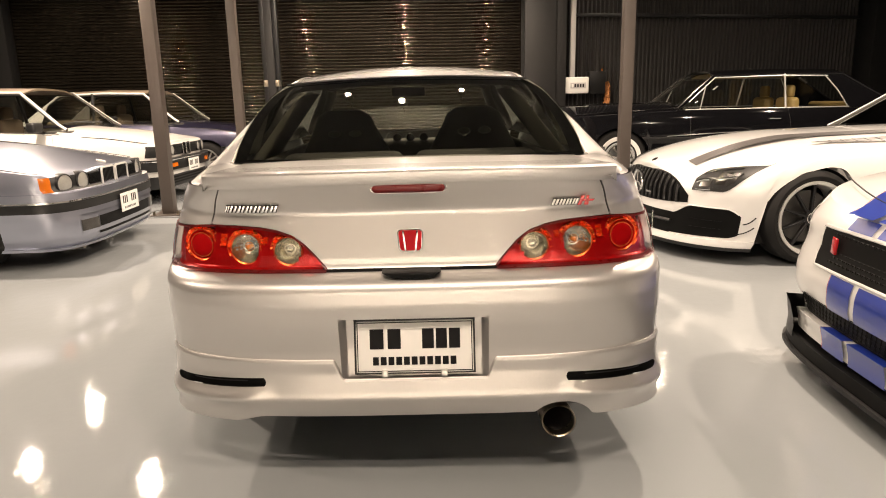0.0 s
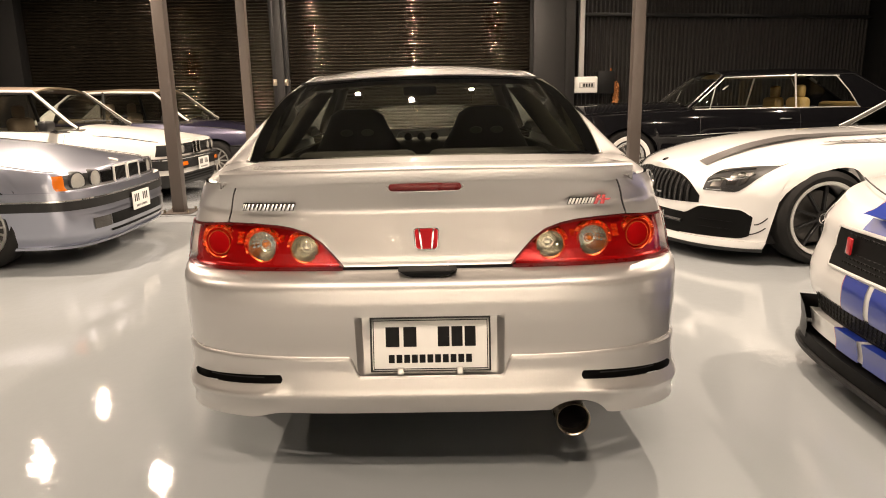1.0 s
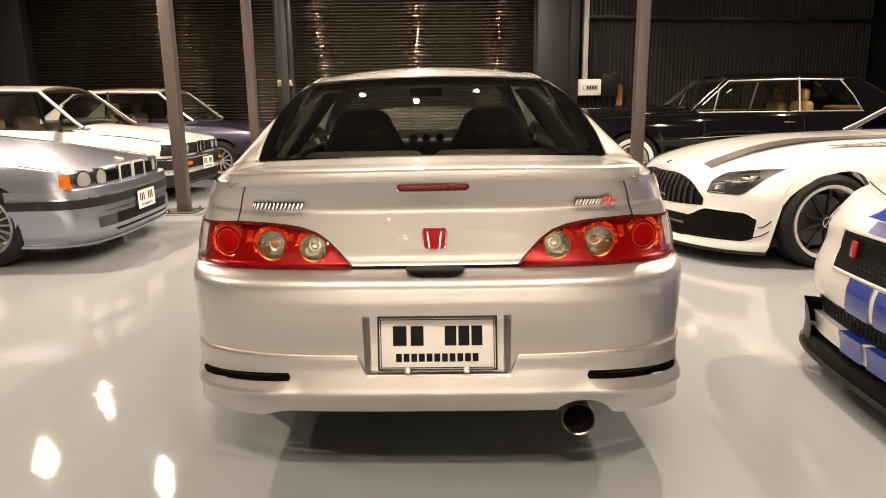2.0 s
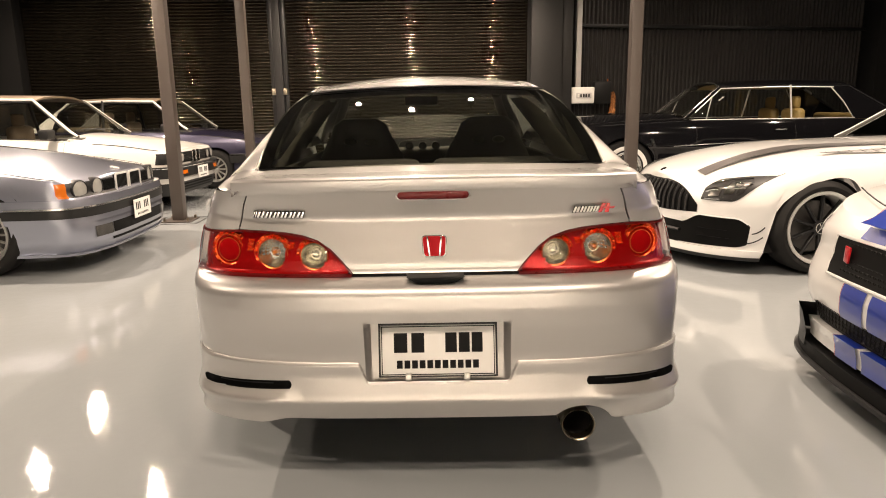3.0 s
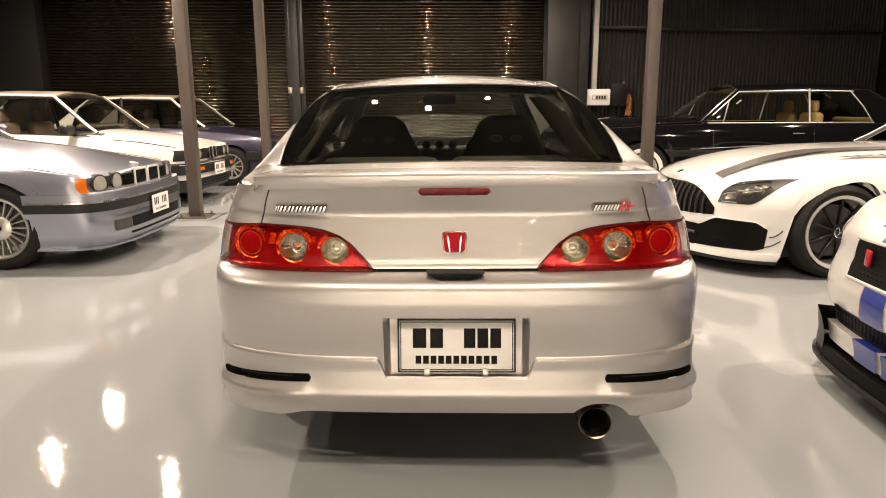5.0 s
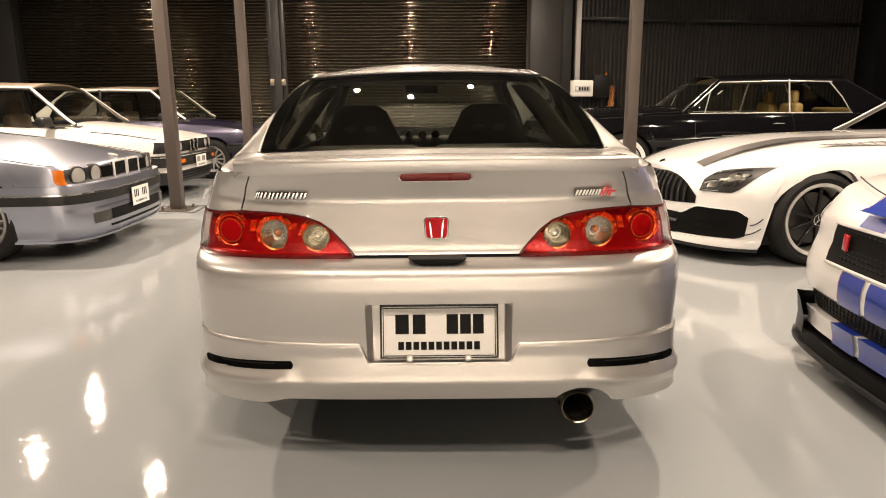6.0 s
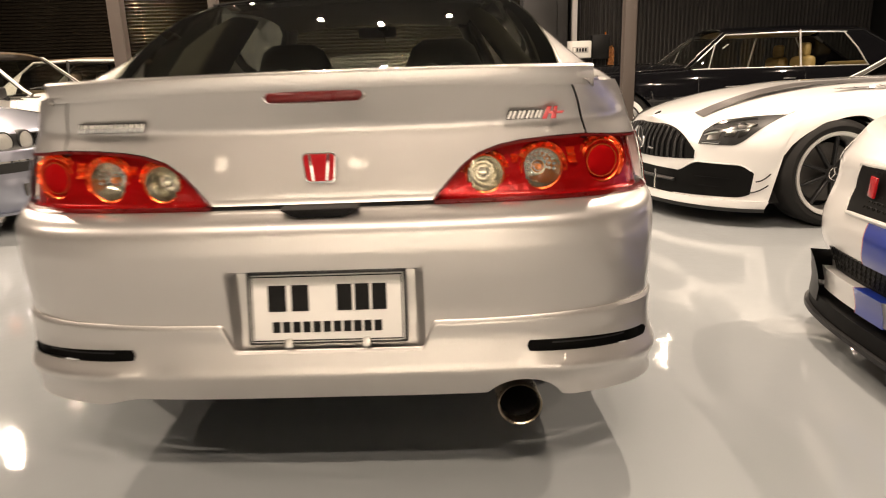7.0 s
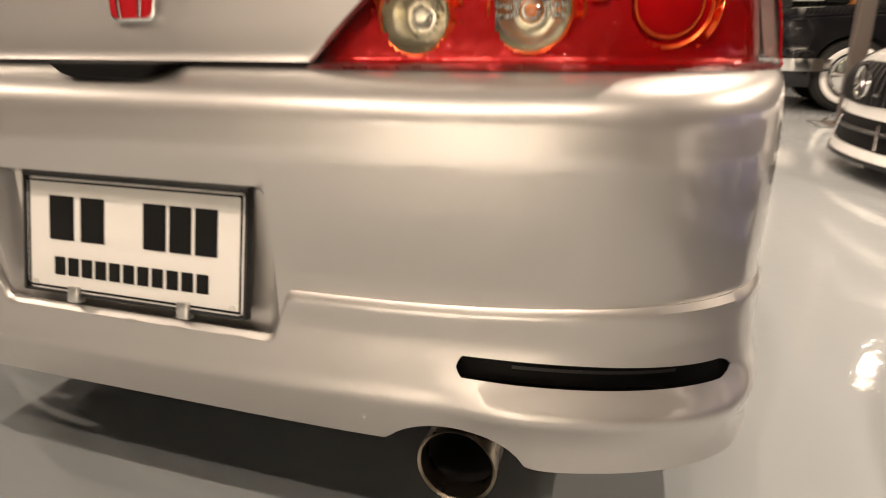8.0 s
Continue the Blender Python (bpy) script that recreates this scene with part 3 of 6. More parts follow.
GLASS_Y0 = 0.44


def deck(i, j):
    t = i / 40 * 2 - 1
    y = 0.085 + (0.50 - 0.085) * j / 10 + 0.09 * t * t * (1 - j / 10)
    return (deck_x(y) * t, y, deck_z(y) + 0.004 - 0.010 * t * t - 0.016 * (1 - step(y, 0.20, 0.25)))


hp("rear_deck", grid(40, 10, deck), SILVER)


# duck-tail spoiler across the lid
def spoiler(i, j):
    x = -0.605 + 1.21 * (i - 1) / 58 if 0 < i < 60 else (-0.6065 if i == 0 else 0.6065)
    a = abs(x) / 0.605
    y0 = hs.rear(x_to_u(x, 0.9), 0.93).y
    prof = [(0.0005, 0.932), (-0.0025, 0.938), (-0.0050, 0.950), (-0.0070, 0.963), (-0.0068, 0.9705), (-0.0030, 0.9745), (0.008, 0.9770), (0.07, 0.984), (0.175, 0.9905)][j]
    z = prof[1] - 0.005 * a * a
    if j > 6:
        z = min(z, deck_z(y0 + prof[0]) + 0.0065 - 0.008 * a * a)
    if i in (0, 60):
        z = min(z, deck_z(y0 + prof[0]) - 0.050 + 0.042 * step(y0 + prof[0], 0.20, 0.36))
    return (x * (1.0 if j < 7 else 0.982 if j == 7 else 0.945), y0 + prof[0], z)


hp("spoiler", grid(60, 8, spoiler), SILVER, label="silver duck-tail spoiler lip")
brk = hp("brake_light", grid(60, 6, lambda i, j: (-0.104 + 0.208 * i / 60, hs.rear(x_to_u(-0.104 + 0.208 * i / 60, 0.9), 0.924).y - 0.004 - 0.006 * math.sin(math.pi * i / 60) ** 0.3 * math.sin(math.pi * j / 6) ** 0.3,
                                                  0.924 + 0.0115 * (j / 3 - 1) * math.sqrt(max(0.02, 1 - (max(0, abs(i / 30 - 1) - 0.89) / 0.11) ** 2)))), LENSDARK, label="dark red high brake light")
part("surround", tube([(0.108 * math.copysign(min(1, abs(math.cos(a)) ** 0.35), math.cos(a)), hs.rear(0.05, 0.924).y - 0.001, 0.924 + 0.0145 * math.copysign(abs(math.sin(a)) ** 0.6, math.sin(a))) for a in [2 * math.pi * k / 40 for k in range(40)]], 0.003, 6, closed=True), SILVER, brk, m=SKEW)
hp("lid_handle", plate_shape([(-0.084, 0.6925), (-0.074, 0.687), (-0.062, 0.679), (-0.045, 0.6745), (0.045, 0.6745), (0.062, 0.679), (0.074, 0.687), (0.084, 0.6925)], 0.06, 0.003), MESHBLACK, label="black grip under the lid edge", m=Matrix.Translation((0, 0.014, 0)))
hp("lid_gap", strip(hs.rear, [x_to_u(x, 0.69) for x in spaced(-0.26, 0.26, 20)], lambda u: 0.6865, lambda u: 0.696, 2, lambda p, u, z: -0.005), MESHBLACK)

# shoulders from the sides up to the glass
GL = [(0.588, 0.445, 0.971), (0.597, 0.62, 1.033), (0.590, 0.85, 1.112), (0.568, 1.10, 1.192), (0.530, 1.29, 1.247), (0.495, 1.47, 1.278)]
GLX, GLZ = table([(g[1], g[0]) for g in GL], 0.05), table([(g[1], g[2]) for g in GL], 0.05)
ROOFX = table([(1.26, 0.512), (1.40, 0.506), (1.9, 0.52), (2.4, 0.53), (2.8, 0.51)], 0.1)
ROOFZ = table([(1.26, 1.244), (1.40, 1.266), (1.6, 1.286), (1.9, 1.302), (2.3, 1.308), (2.6, 1.292), (2.8, 1.268)], 0.1)
for sg in (-1, 1):
    def sail(i, j):
        k = i / 30
        y = 0.12 + 0.80 * k
        ox = hs.x_at(y, 0.95)
        ix, iz = (deck_x(y) - 0.004, deck_z(y) - 0.006 - 0.036 * (1 - step(y, 0.18, 0.40))) if y < 0.45 else (GLX(y) + 0.010, GLZ(y) - 0.009)
        t = j / 10
        b = math.sin(math.pi * t) * (0.008 + 0.020 * k)
        z0 = 0.935 + 0.015 * step(y, 0.2, 0.5)
        return (sg * (ox + (ix - ox) * t + b), y, z0 + (iz - z0) * t ** 1.15 + b)
    hp("sail_panel", grid(30, 10, sail), SILVER)
    rim = [(sg * (GLX(y) + 0.013), y, GLZ(y) - 0.008) for y in spaced(0.47, 1.26, 16)] + [(sg * (ROOFX(y) + 0.014), y, ROOFZ(y) - 0.004) for y in spaced(1.34, 2.8, 16)] + [(sg * 0.60, 3.05, 1.11), (sg * 0.67, 3.28, 0.965)]
    hp("roof_rail", tube(rim, 0.0065, 10), SILVER)

    def pane(i, j):
        y = 0.92 + (3.1 - 0.92) * i / 24
        zb = 0.952
        top = (GLX(y), GLZ(y)) if y < 1.28 else ((ROOFX(y), ROOFZ(y)) if y < 2.8 else (0.51 + (y - 2.8) * 0.33, 1.268 - (y - 2.8) * 0.63))
        t = j / 6
        ox = hs.x_at(y, 0.95) - 0.006
        return (sg * (ox + (top[0] - ox) * t + 0.02 * math.sin(math.pi * t)), y, zb + (top[1] - zb) * t)
    hp("side_window", grid(24, 6, pane), DARKTINT, label="dark tinted side glass")
    hp("belt_trim", tube([(sg * (hs.x_at(y, 0.95) + 0.004), y, 0.953) for y in spaced(0.92, 3.1, 20)], 0.007, 6), TRIM)


def roof(i, j):
    y = 1.275 + 1.545 * j / 24
    t = i / 24 * 2 - 1
    return (ROOFX(y) * t, y, ROOFZ(y) + (0.022 + 0.020 * step(y, 1.3, 2.0)) * (1 - abs(t) ** 2.2) - 0.002)


hp("roof", grid(24, 24, roof), SILVER)
hp("headliner", grid(24, 24, lambda i, j: Vector(roof(i, j)) - Vector((0, 0, 0.035))), HEADLINER)


def hatch(i, j):
    v = j / 24
    y = 0.435 + 0.85 * v
    t = i / 32 * 2 - 1
    ye = y + 0.035 * t * t * (1 - v)
    x = (GLX(ye) + 0.009) * t
    crown = (0.004 + 0.017 * v) * (1 - abs(t) ** 2.2)
    return Vector((x, ye, GLZ(ye) + crown + 0.012 * math.sin(math.pi * v)))


hp("rear_window", grid(32, 24, hatch), TINTED, label="dark tinted curved liftback glass").visible_shadow = False
# black printed border inside the rear glass
def border(i, j):
    ring = [(0, q) for q in range(25)] + [(p, 24) for p in range(1, 33)] + [(32, q) for q in range(23, -1, -1)] + [(p, 0) for p in range(31, 0, -1)]
    p, q = ring[i % len(ring)]
    d = 0.0 if j == 0 else 1.0
    cx, cy = 16, 12
    pi, qi = p + (cx - p) * d * 0.075, q + (cy - q) * d * 0.055
    i0, j0 = min(31, int(pi)), min(23, int(qi))
    fu, fv = pi - i0, qi - j0
    P = (hatch(i0, j0) * (1 - fu) + hatch(i0 + 1, j0) * fu) * (1 - fv) + (hatch(i0, j0 + 1) * (1 - fu) + hatch(i0 + 1, j0 + 1) * fu) * fv
    return P + Vector((0, 0.004, -0.006))


bb = grid(112, 1, border)
bmesh.ops.remove_doubles(bb, verts=bb.verts[:], dist=0.0005)
hp("glass_border", bb, GLASSPRINT)
hp("roof_seam", tube([hatch(i, 24) + Vector((0, 0.006, 0.004)) for i in range(33)], 0.005, 6), TRIM)


def screen(i, j):
    v, t = j / 12, i / 20 * 2 - 1
    y = 2.80 + 0.46 * v - 0.05 * t * t
    x = (0.51 + 0.15 * v) * t
    return (x, y, 1.268 - 0.345 * v + 0.045 * (1 - t * t) * (1 - v))


hp("windscreen", grid(20, 12, screen), CARGLASS).visible_shadow = False

# cabin
hp("cabin_floor", box(-0.70, 0.45, 0.24, 0.70, 3.2, 0.30, 0.02), CABIN)
hp("load_shelf", grid(10, 8, lambda i, j: ((i / 5 - 1) * 0.56, 0.47 + 0.62 * j / 8, 0.90 + 0.02 * math.sin(i))), CABIN)
hp("rear_seat", join(box(-0.56, 1.08, 0.45, -0.02, 1.24, 0.95, 0.05, 3), box(0.02, 1.08, 0.45, 0.56, 1.24, 0.95, 0.05, 3), box(-0.56, 1.2, 0.40, 0.56, 1.65, 0.55, 0.05, 3)), CABIN)
for sg in (-1, 1):
    hp("cabin_trim", box(sg * 0.60 - 0.015, 0.9, 0.30, sg * 0.60 + 0.015, 3.1, 0.94, 0.01), CABIN)

    def seat_back(i, j):
        a = 2 * math.pi * i / 32
        w = [0.20, 0.25, 0.27, 0.26, 0.232, 0.195, 0.168, 0.142, 0.095, 0.0][j]
        z = [0.45, 0.54, 0.68, 0.81, 0.91, 0.98, 1.03, 1.09, 1.122, 1.127][j]
        d = [0.08, 0.09, 0.09, 0.085, 0.075, 0.06, 0.055, 0.05, 0.03, 0.0][j]
        return (sg * 0.345 + w * math.copysign(abs(math.cos(a)) ** 0.7, math.cos(a)), 1.98 - (z - 0.45) * 0.24 + d * math.sin(a), z)
    sb = grid(32, 9, seat_back)
    bmesh.ops.remove_doubles(sb, verts=sb.verts[:], dist=0.0005)
    seat = hp("front_seat", sb, CABIN, label="dark bucket seat")
    # Solid pale discs; their colour stands for light seen through the holes.
    for hx in (-0.055, 0.055):
        part("lit_harness_hole", lathe([(0.0, 0.0), (0.03, 0.0), (0.034, -0.004), (0.034, -0.02)], 20, Matrix.Translation((sg * 0.345 + hx, 1.782, 1.0)) @ Matrix.Rotation(radians(90), 4, "X") @ Matrix.Diagonal((1, 0.55, 1, 1))), HEADLINER, seat, m=SKEW)
    part("cushion", box(sg * 0.345 - 0.24, 1.9, 0.32, sg * 0.345 + 0.24, 2.4, 0.48, 0.05, 3), CABIN, seat, m=SKEW)
hp("dashboard", box(-0.64, 2.75, 0.60, 0.64, 3.12, 0.90, 0.06, 3), CABIN)
for k in range(3):
    hp("gauge", lathe([(0.0, 0.002), (0.024, 0.002), (0.027, -0.01), (0.03, 0.0), (0.03, 0.03)], 24, Matrix.Translation((0.09 * (k - 1), 2.80, 0.918)) @ Matrix.Rotation(radians(90), 4, "X")), DISC)
hp("gauge_hood", tube([(-0.17, 2.79, 0.915), (-0.155, 2.79, 0.945), (-0.12, 2.79, 0.957), (0.05, 2.79, 0.962), (0.20, 2.79, 0.968)], 0.005, 6), BRIGHT, label="bright edged gauge hood")
hp("steering_wheel", lathe([(0.175 + 0.014 * math.cos(a), 0.014 * math.sin(a)) for a in [2 * math.pi * k / 8 for k in range(8)]], 32, Matrix.Translation((0.345, 2.55, 0.85)) @ Matrix.Rotation(radians(68), 4, "X"), closed=True), CABIN)
for sg in (-1, 1):
    hp("front_pillar", tube([(sg * 0.500, 2.70, 1.265), (sg * 0.530, 2.84, 1.225), (sg * 0.600, 3.04, 1.085), (sg * 0.665, 3.26, 0.93)], 0.038, 10), CABIN, label="dark inner windscreen pillar")
hp("inside_mirror", box(-0.11, 2.66, 1.19, 0.11, 2.69, 1.25, 0.012, 3), CABIN)

for sg in (-1, 1):
    hp("quarter_trim", grid(10, 3, lambda i, j: (sg * (hs.x_at(0.86 + 0.07 * i, 0.95) - 0.035 + (GLX(0.86 + 0.07 * i) - 0.03 - hs.x_at(0.86 + 0.07 * i, 0.95)) * j / 3), 0.86 + 0.07 * i, 0.90 + (min(GLZ(0.86 + 0.07 * i), 1.25) - 0.04 - 0.90) * j / 3)), QUARTER, label="olive-grey inner quarter trim")
# underside, wheels, exhaust
# Unseen sheet added to hide a bright ring mirrored in the floor.
def under_tail_mask(i, j):
    p = hs.rear(-1 + i / 20, 0.26)
    k = (0.05, 0.35, 0.7, 1.0)[j]
    return (p.x * (1 - 0.04 - 0.3 * k * (1 if abs(p.x) > 0.5 else 0.4)), p.y + 0.035 + (0.75 - p.y) * k, 0.262 + 0.01 * k)


hp("under_tail_mask", grid(40, 3, under_tail_mask), SOOT, label="unseen black sheet added under the tail to stop a bright reflection")
hp("underbody", box(-0.70, 0.30, 0.22, 0.70, 4.0, 0.30, 0.02), SOOT)
hp("bumper_backing", grid(20, 2, lambda i, j: ((i / 10 - 1) * 0.66, 0.17 + 0.22 * ((i / 10 - 1)) ** 2, 0.25 + 0.2 * j)), SOOT)
ex = hp("exhaust_pipe", lathe([(0.036, 0.40), (0.049, 0.26), (0.0505, 0.02), (0.052, 0.003), (0.051, -0.003), (0.0475, 0.0), (0.046, 0.02), (0.046, 0.22)], 40, Matrix.Translation((0.428, 0.055, 0.208)) @ Matrix.Rotation(radians(-90), 4, "X")), STEEL, label="heat-tinted round steel exhaust tip")
part("inner_pipe", lathe([(0.0455, 0.03), (0.044, 0.25), (0.0, 0.26)], 24, Matrix.Translation((0.428, 0.055, 0.208)) @ Matrix.Rotation(radians(-90), 4, "X")), SOOT, ex, m=SKEW)
hp("silencer", lathe([(0.0, 0.0), (0.08, 0.01), (0.095, 0.04), (0.095, 0.42), (0.08, 0.45), (0.0, 0.46)], 24, Matrix.Translation((0.42, 0.36, 0.255)) @ Matrix.Rotation(radians(-90), 4, "X")), STEEL)


def tyre_mesh(r, w, rim):
    h = w / 2
    return lathe([(rim, -h + 0.02), (rim + 0.012, -h + 0.006), (r * 0.5 + rim * 0.5, -h), (r - 0.03, -h + 0.006), (r - 0.008, -h + 0.03), (r, -h + 0.05), (r, h - 0.05), (r - 0.008, h - 0.03), (r - 0.03, h - 0.006), (r * 0.5 + rim * 0.5, h), (rim + 0.012, h - 0.006), (rim, h - 0.02)], 56)


def wheel(parent, x, y, r, w, rim, style, sg, matt, dark=None, name="wheel"):
    """A wheel whose face looks to side sg: tyre, rim barrel, spokes, hub cap."""
    m = Matrix.Translation((x, y, r)) @ Matrix.Rotation(radians(90 * sg), 4, "Y")
    tyre = part(name, tyre_mesh(r, w, rim), RUBBER, parent, "black rubber tyre", m=m)
    h = w / 2
    part("rim", lathe([(rim - 0.004, -h + 0.03), (rim + 0.006, -h + 0.012), (rim + 0.006, -h + 0.03), (rim - 0.02, -h + 0.07), (rim - 0.03, 0.0), (rim - 0.02, h - 0.07), (rim - 0.012, h - 0.03), (rim + 0.008, h - 0.012), (rim + 0.005, h - 0.002), (rim - 0.010, h - 0.004), (rim - 0.018, h - 0.012), (rim - 0.022, h - 0.03)], 56), matt, tyre, m=m)
    part("brake_disc", lathe([(0.0, 0.0), (rim * 0.72, 0.0), (rim * 0.72, 0.012), (0.0, 0.012)], 40), DISC, tyre, m=m)
    n, wd = style
    sp = None
    for k in range(n):
        a = 2 * math.pi * k / n
        b = box(0.035, -wd / 2, h - 0.065, rim - 0.008, wd / 2, h - 0.035, 0.004, 1)
        for v in b.verts:
            q = (v.co.x - 0.035) / (rim - 0.04)
            v.co.z += 0.012 * q
            v.co.y *= 1.15 - 0.3 * q
        b.transform(Matrix.Rotation(a, 4, "Z"))
        sp = join(sp, b) if sp else b
    part("spokes", sp, dark or matt, tyre, m=m)
    hub = part("hub_cap", lathe([(0.055, h - 0.06), (0.052, h - 0.035), (0.034, h - 0.03), (0.03, h - 0.026), (0.0, h - 0.024)], 28), dark or matt, tyre, m=m)
    return tyre


for yy in (REARY, FRONTY):
    for sg in (-1, 1):
        wheel(hero, sg * 0.725 - 0.058 * yy, yy, TYRE, 0.21, 0.215, (5, 0.05), sg, ALLOY)

# number plate: plain bars stand for its characters
PT = Matrix.Translation((0, 0.017, 0.4715)) @ Matrix.Rotation(radians(-11), 4, "X")
npl = part("number_plate", plate_shape(rounded(-0.170, -0.075, 0.170, 0.075, 0.010), 0.004, 0.001), PLATEWHITE, hero, "white number plate with dark bars", m=PT)
part("plate_frame", join(box(-0.176, -0.004, 0.0755, 0.176, 0.012, 0.088, 0.003), box(-0.175, -0.002, -0.079, 0.175, 0.010, -0.0755, 0.0015), box(-0.1755, -0.003, -0.079, -0.1705, 0.010, 0.087, 0.002), box(0.1705, -0.003, -0.079, 0.1755, 0.010, 0.087, 0.002)), TRIM, npl, "black plate frame", m=PT)
part("plate_border", join(box(-0.167, -0.0012, 0.0695, 0.167, 0.001, 0.0720), box(-0.167, -0.0012, -0.0720, 0.167, 0.001, -0.0695), box(-0.167, -0.0012, -0.0720, -0.1645, 0.001, 0.0720), box(0.1645, -0.0012, -0.0720, 0.167, 0.001, 0.0720)), INK, npl, m=PT)
for x0, x1 in ((-0.130, -0.090), (-0.078, -0.040), (0.022, 0.056), (0.062, 0.094), (0.100, 0.132)):
    part("plate_bar", box(x0, -0.0022, -0.006, x1, 0.001, 0.052, 0.0008, 1), INK, npl, m=PT)
for k in range(11):
    part("plate_bar", box(-0.122 + k * 0.0225, -0.0022, -0.053, -0.122 + k * 0.0225 + 0.017, 0.001, -0.029, 0.0008, 1), INK, npl, m=PT)
for cx in (-0.088, 0.085):
    part("plate_clip", box(cx - 0.009, -0.006, -0.088, cx + 0.009, 0.008, -0.066, 0.002), ALLOY, npl, "small bright clip", m=PT)
for cx in (-0.155, 0.155):
    part("plate_screw", lathe([(0, -0.003), (0.003, -0.002), (0.0035, 0.001)], 10, Matrix.Translation((cx, -0.001, -0.066)) @ Matrix.Rotation(radians(90), 4, "X")), ALLOY, npl, m=PT)

# tail lamps
def tail_lamp(sg):
    lu = [sg * u for u in spaced(abs(x_to_u(0.2465, 0.75)), 0.860, 60)]
    bowls = ((0.364, 0.743, 0.040, "clear"), (0.493, 0.750, 0.044, "amber"), (0.640, 0.757, 0.045, "red"))
    lu2 = [sg * u for u in spaced(abs(x_to_u(0.2465, 0.75)), 0.860, 150)]
    house = strip(hs.rear, lu2, lambda u: 0.689, lambda u: lamp_top(xof(u, 0.75)), 40, lambda p, u, z: -0.020)
    holes = [f for f in house.faces if any((abs(f.calc_center_median().x) - bx) ** 2 * 1.25 + (f.calc_center_median().z - bz) ** 2 < (br + 0.004) ** 2 for bx, bz, br, _ in bowls)]
    bmesh.ops.delete(house, geom=holes, context="FACES")
    lamp = hp("tail_lamp", house, LENSFACET, label="red tail lamp with three round bowls")
    part("lens_rim", strip(hs.rear, lu, lambda u: 0.687, lambda u: 0.6905, 1, lambda p, u, z: 0.003, roll_t=0.024, roll_b=0.01), LENSDARK, lamp, m=SKEW)
    part("lens_rim", strip(hs.rear, lu, lambda u: lamp_top(xof(u, 0.75)) - 0.0045, lambda u: lamp_top(xof(u, 0.75)) + 0.001, 1, lambda p, u, z: 0.002, roll_t=0.01, roll_b=0.024), LENSDARK, lamp, m=SKEW)
    part("lens_end", strip(hs.rear, [sg * u for u in spaced(0.812, 0.895, 9)], lambda u: 0.688, lambda u: lamp_top(xof(u, 0.75)) + 0.0005, 8, lambda p, u, z: 0.0042), LENSRED, lamp, m=SKEW)
    part("lens", strip(hs.rear, lu, lambda u: 0.688, lambda u: lamp_top(xof(u, 0.75)) - 0.0005, 10, lambda p, u, z: 0.003), LAMPGLASS, lamp, "clear outer lens", m=SKEW)
    # Orange patches added between the bowls; their colour imitates glints.
    for x0, x1, z0, z1 in ((0.557, 0.577, 0.758, 0.792), (0.425, 0.441, 0.764, 0.783)):
        ru = [sg * u for u in spaced(abs(x_to_u(x0, 0.77)), abs(x_to_u(x1, 0.77)), 8)]
        zig = {u: 0.004 * (q % 2) for q, u in enumerate(ru)}
        part("glint_cells", strip(hs.rear, ru, lambda u: z0, lambda u: z1, 6, lambda p, u, z: -0.017 + zig[u] + 0.003 * math.sin(z * 400)), LENSRED2, lamp, "orange-red cells coloured as glints", sharp=5, m=SKEW)
    for x, bz, r, kind in bowls:
        u = sg * abs(x_to_u(x, bz))
        c = hs.rear(u, bz)
        q = hs.rear(u + 0.01, bz) - hs.rear(u - 0.01, bz)
        n = Vector((q.y, -q.x, 0)).normalized()
        n = n if n.y < 0 else -n
        n = (n * 0.55 + Vector((0, -1, 0.05)) * 0.45).normalized()
        m = SKEW @ Matrix.Translation(c - n * 0.024) @ n.to_track_quat("Z", "Y").to_matrix().to_4x4()
        rg = lathe([(r + 0.018, -0.010), (r + 0.0165, -0.001), (r + 0.013, 0.006), (r + 0.008, 0.004), (r + 0.003, 0.009), (r, 0.007), (r - 0.001, -0.012)], 48)
        for v in rg.verts:
            if r + 0.006 < v.co.xy.length < r + 0.015 and int(math.atan2(v.co.y, v.co.x) / math.pi * 24 + 48) % 3 == 0:
                v.co.z -= 0.009
        part("lamp_ring", rg, LENSRED2, lamp, "bright red ring", sharp=12, m=m)
        if kind == "red":
            part("bowl", lathe([(r, 0.006), (r * 0.86, 0.0), (r * 0.80, 0.000), (r * 0.76, 0.008), (r * 0.62, 0.0105), (r * 0.30, 0.012), (0, 0.0125)], 40), LENSRED, lamp, "deep red round lens", m=m)
            part("lamp_ring", lathe([(r * 0.86, 0.002), (r * 0.84, 0.008), (r * 0.78, 0.008), (r * 0.76, 0.002)], 40), LENSRED2, lamp, m=m)
        else:
            prof = [(r, 0.006), (r * 0.90, -0.010), (r * 0.76, -0.020), (r * 0.60, -0.028), (r * 0.44, -0.033), (r * 0.26, -0.036), (0.0, -0.037)]
            bowl = lathe(prof, 40)
            part("bowl", bowl, BOWL, lamp, "bright smooth reflector bowl", m=m)
            cells = None
            for rr, cn in ((0.80, 20), (0.62, 16), (0.44, 11)) if kind == "amber" else ((0.36, 14),):
                for q in range(cn):
                    an = 2 * math.pi * q / cn + rr
                    zc = float(np.interp(rr, [0.26, 0.44, 0.60, 0.76, 0.90], [-0.036, -0.033, -0.028, -0.020, -0.010]))
                    if rr > 0.4 and math.sin(an) < -0.35:
                        continue
                    dome = lathe([(0.0048, -0.002), (0.0040, 0.0020), (0.0022, 0.0040), (0.0, 0.0046)], 8, Matrix.Translation((r * rr * math.cos(an), r * rr * math.sin(an), zc)))
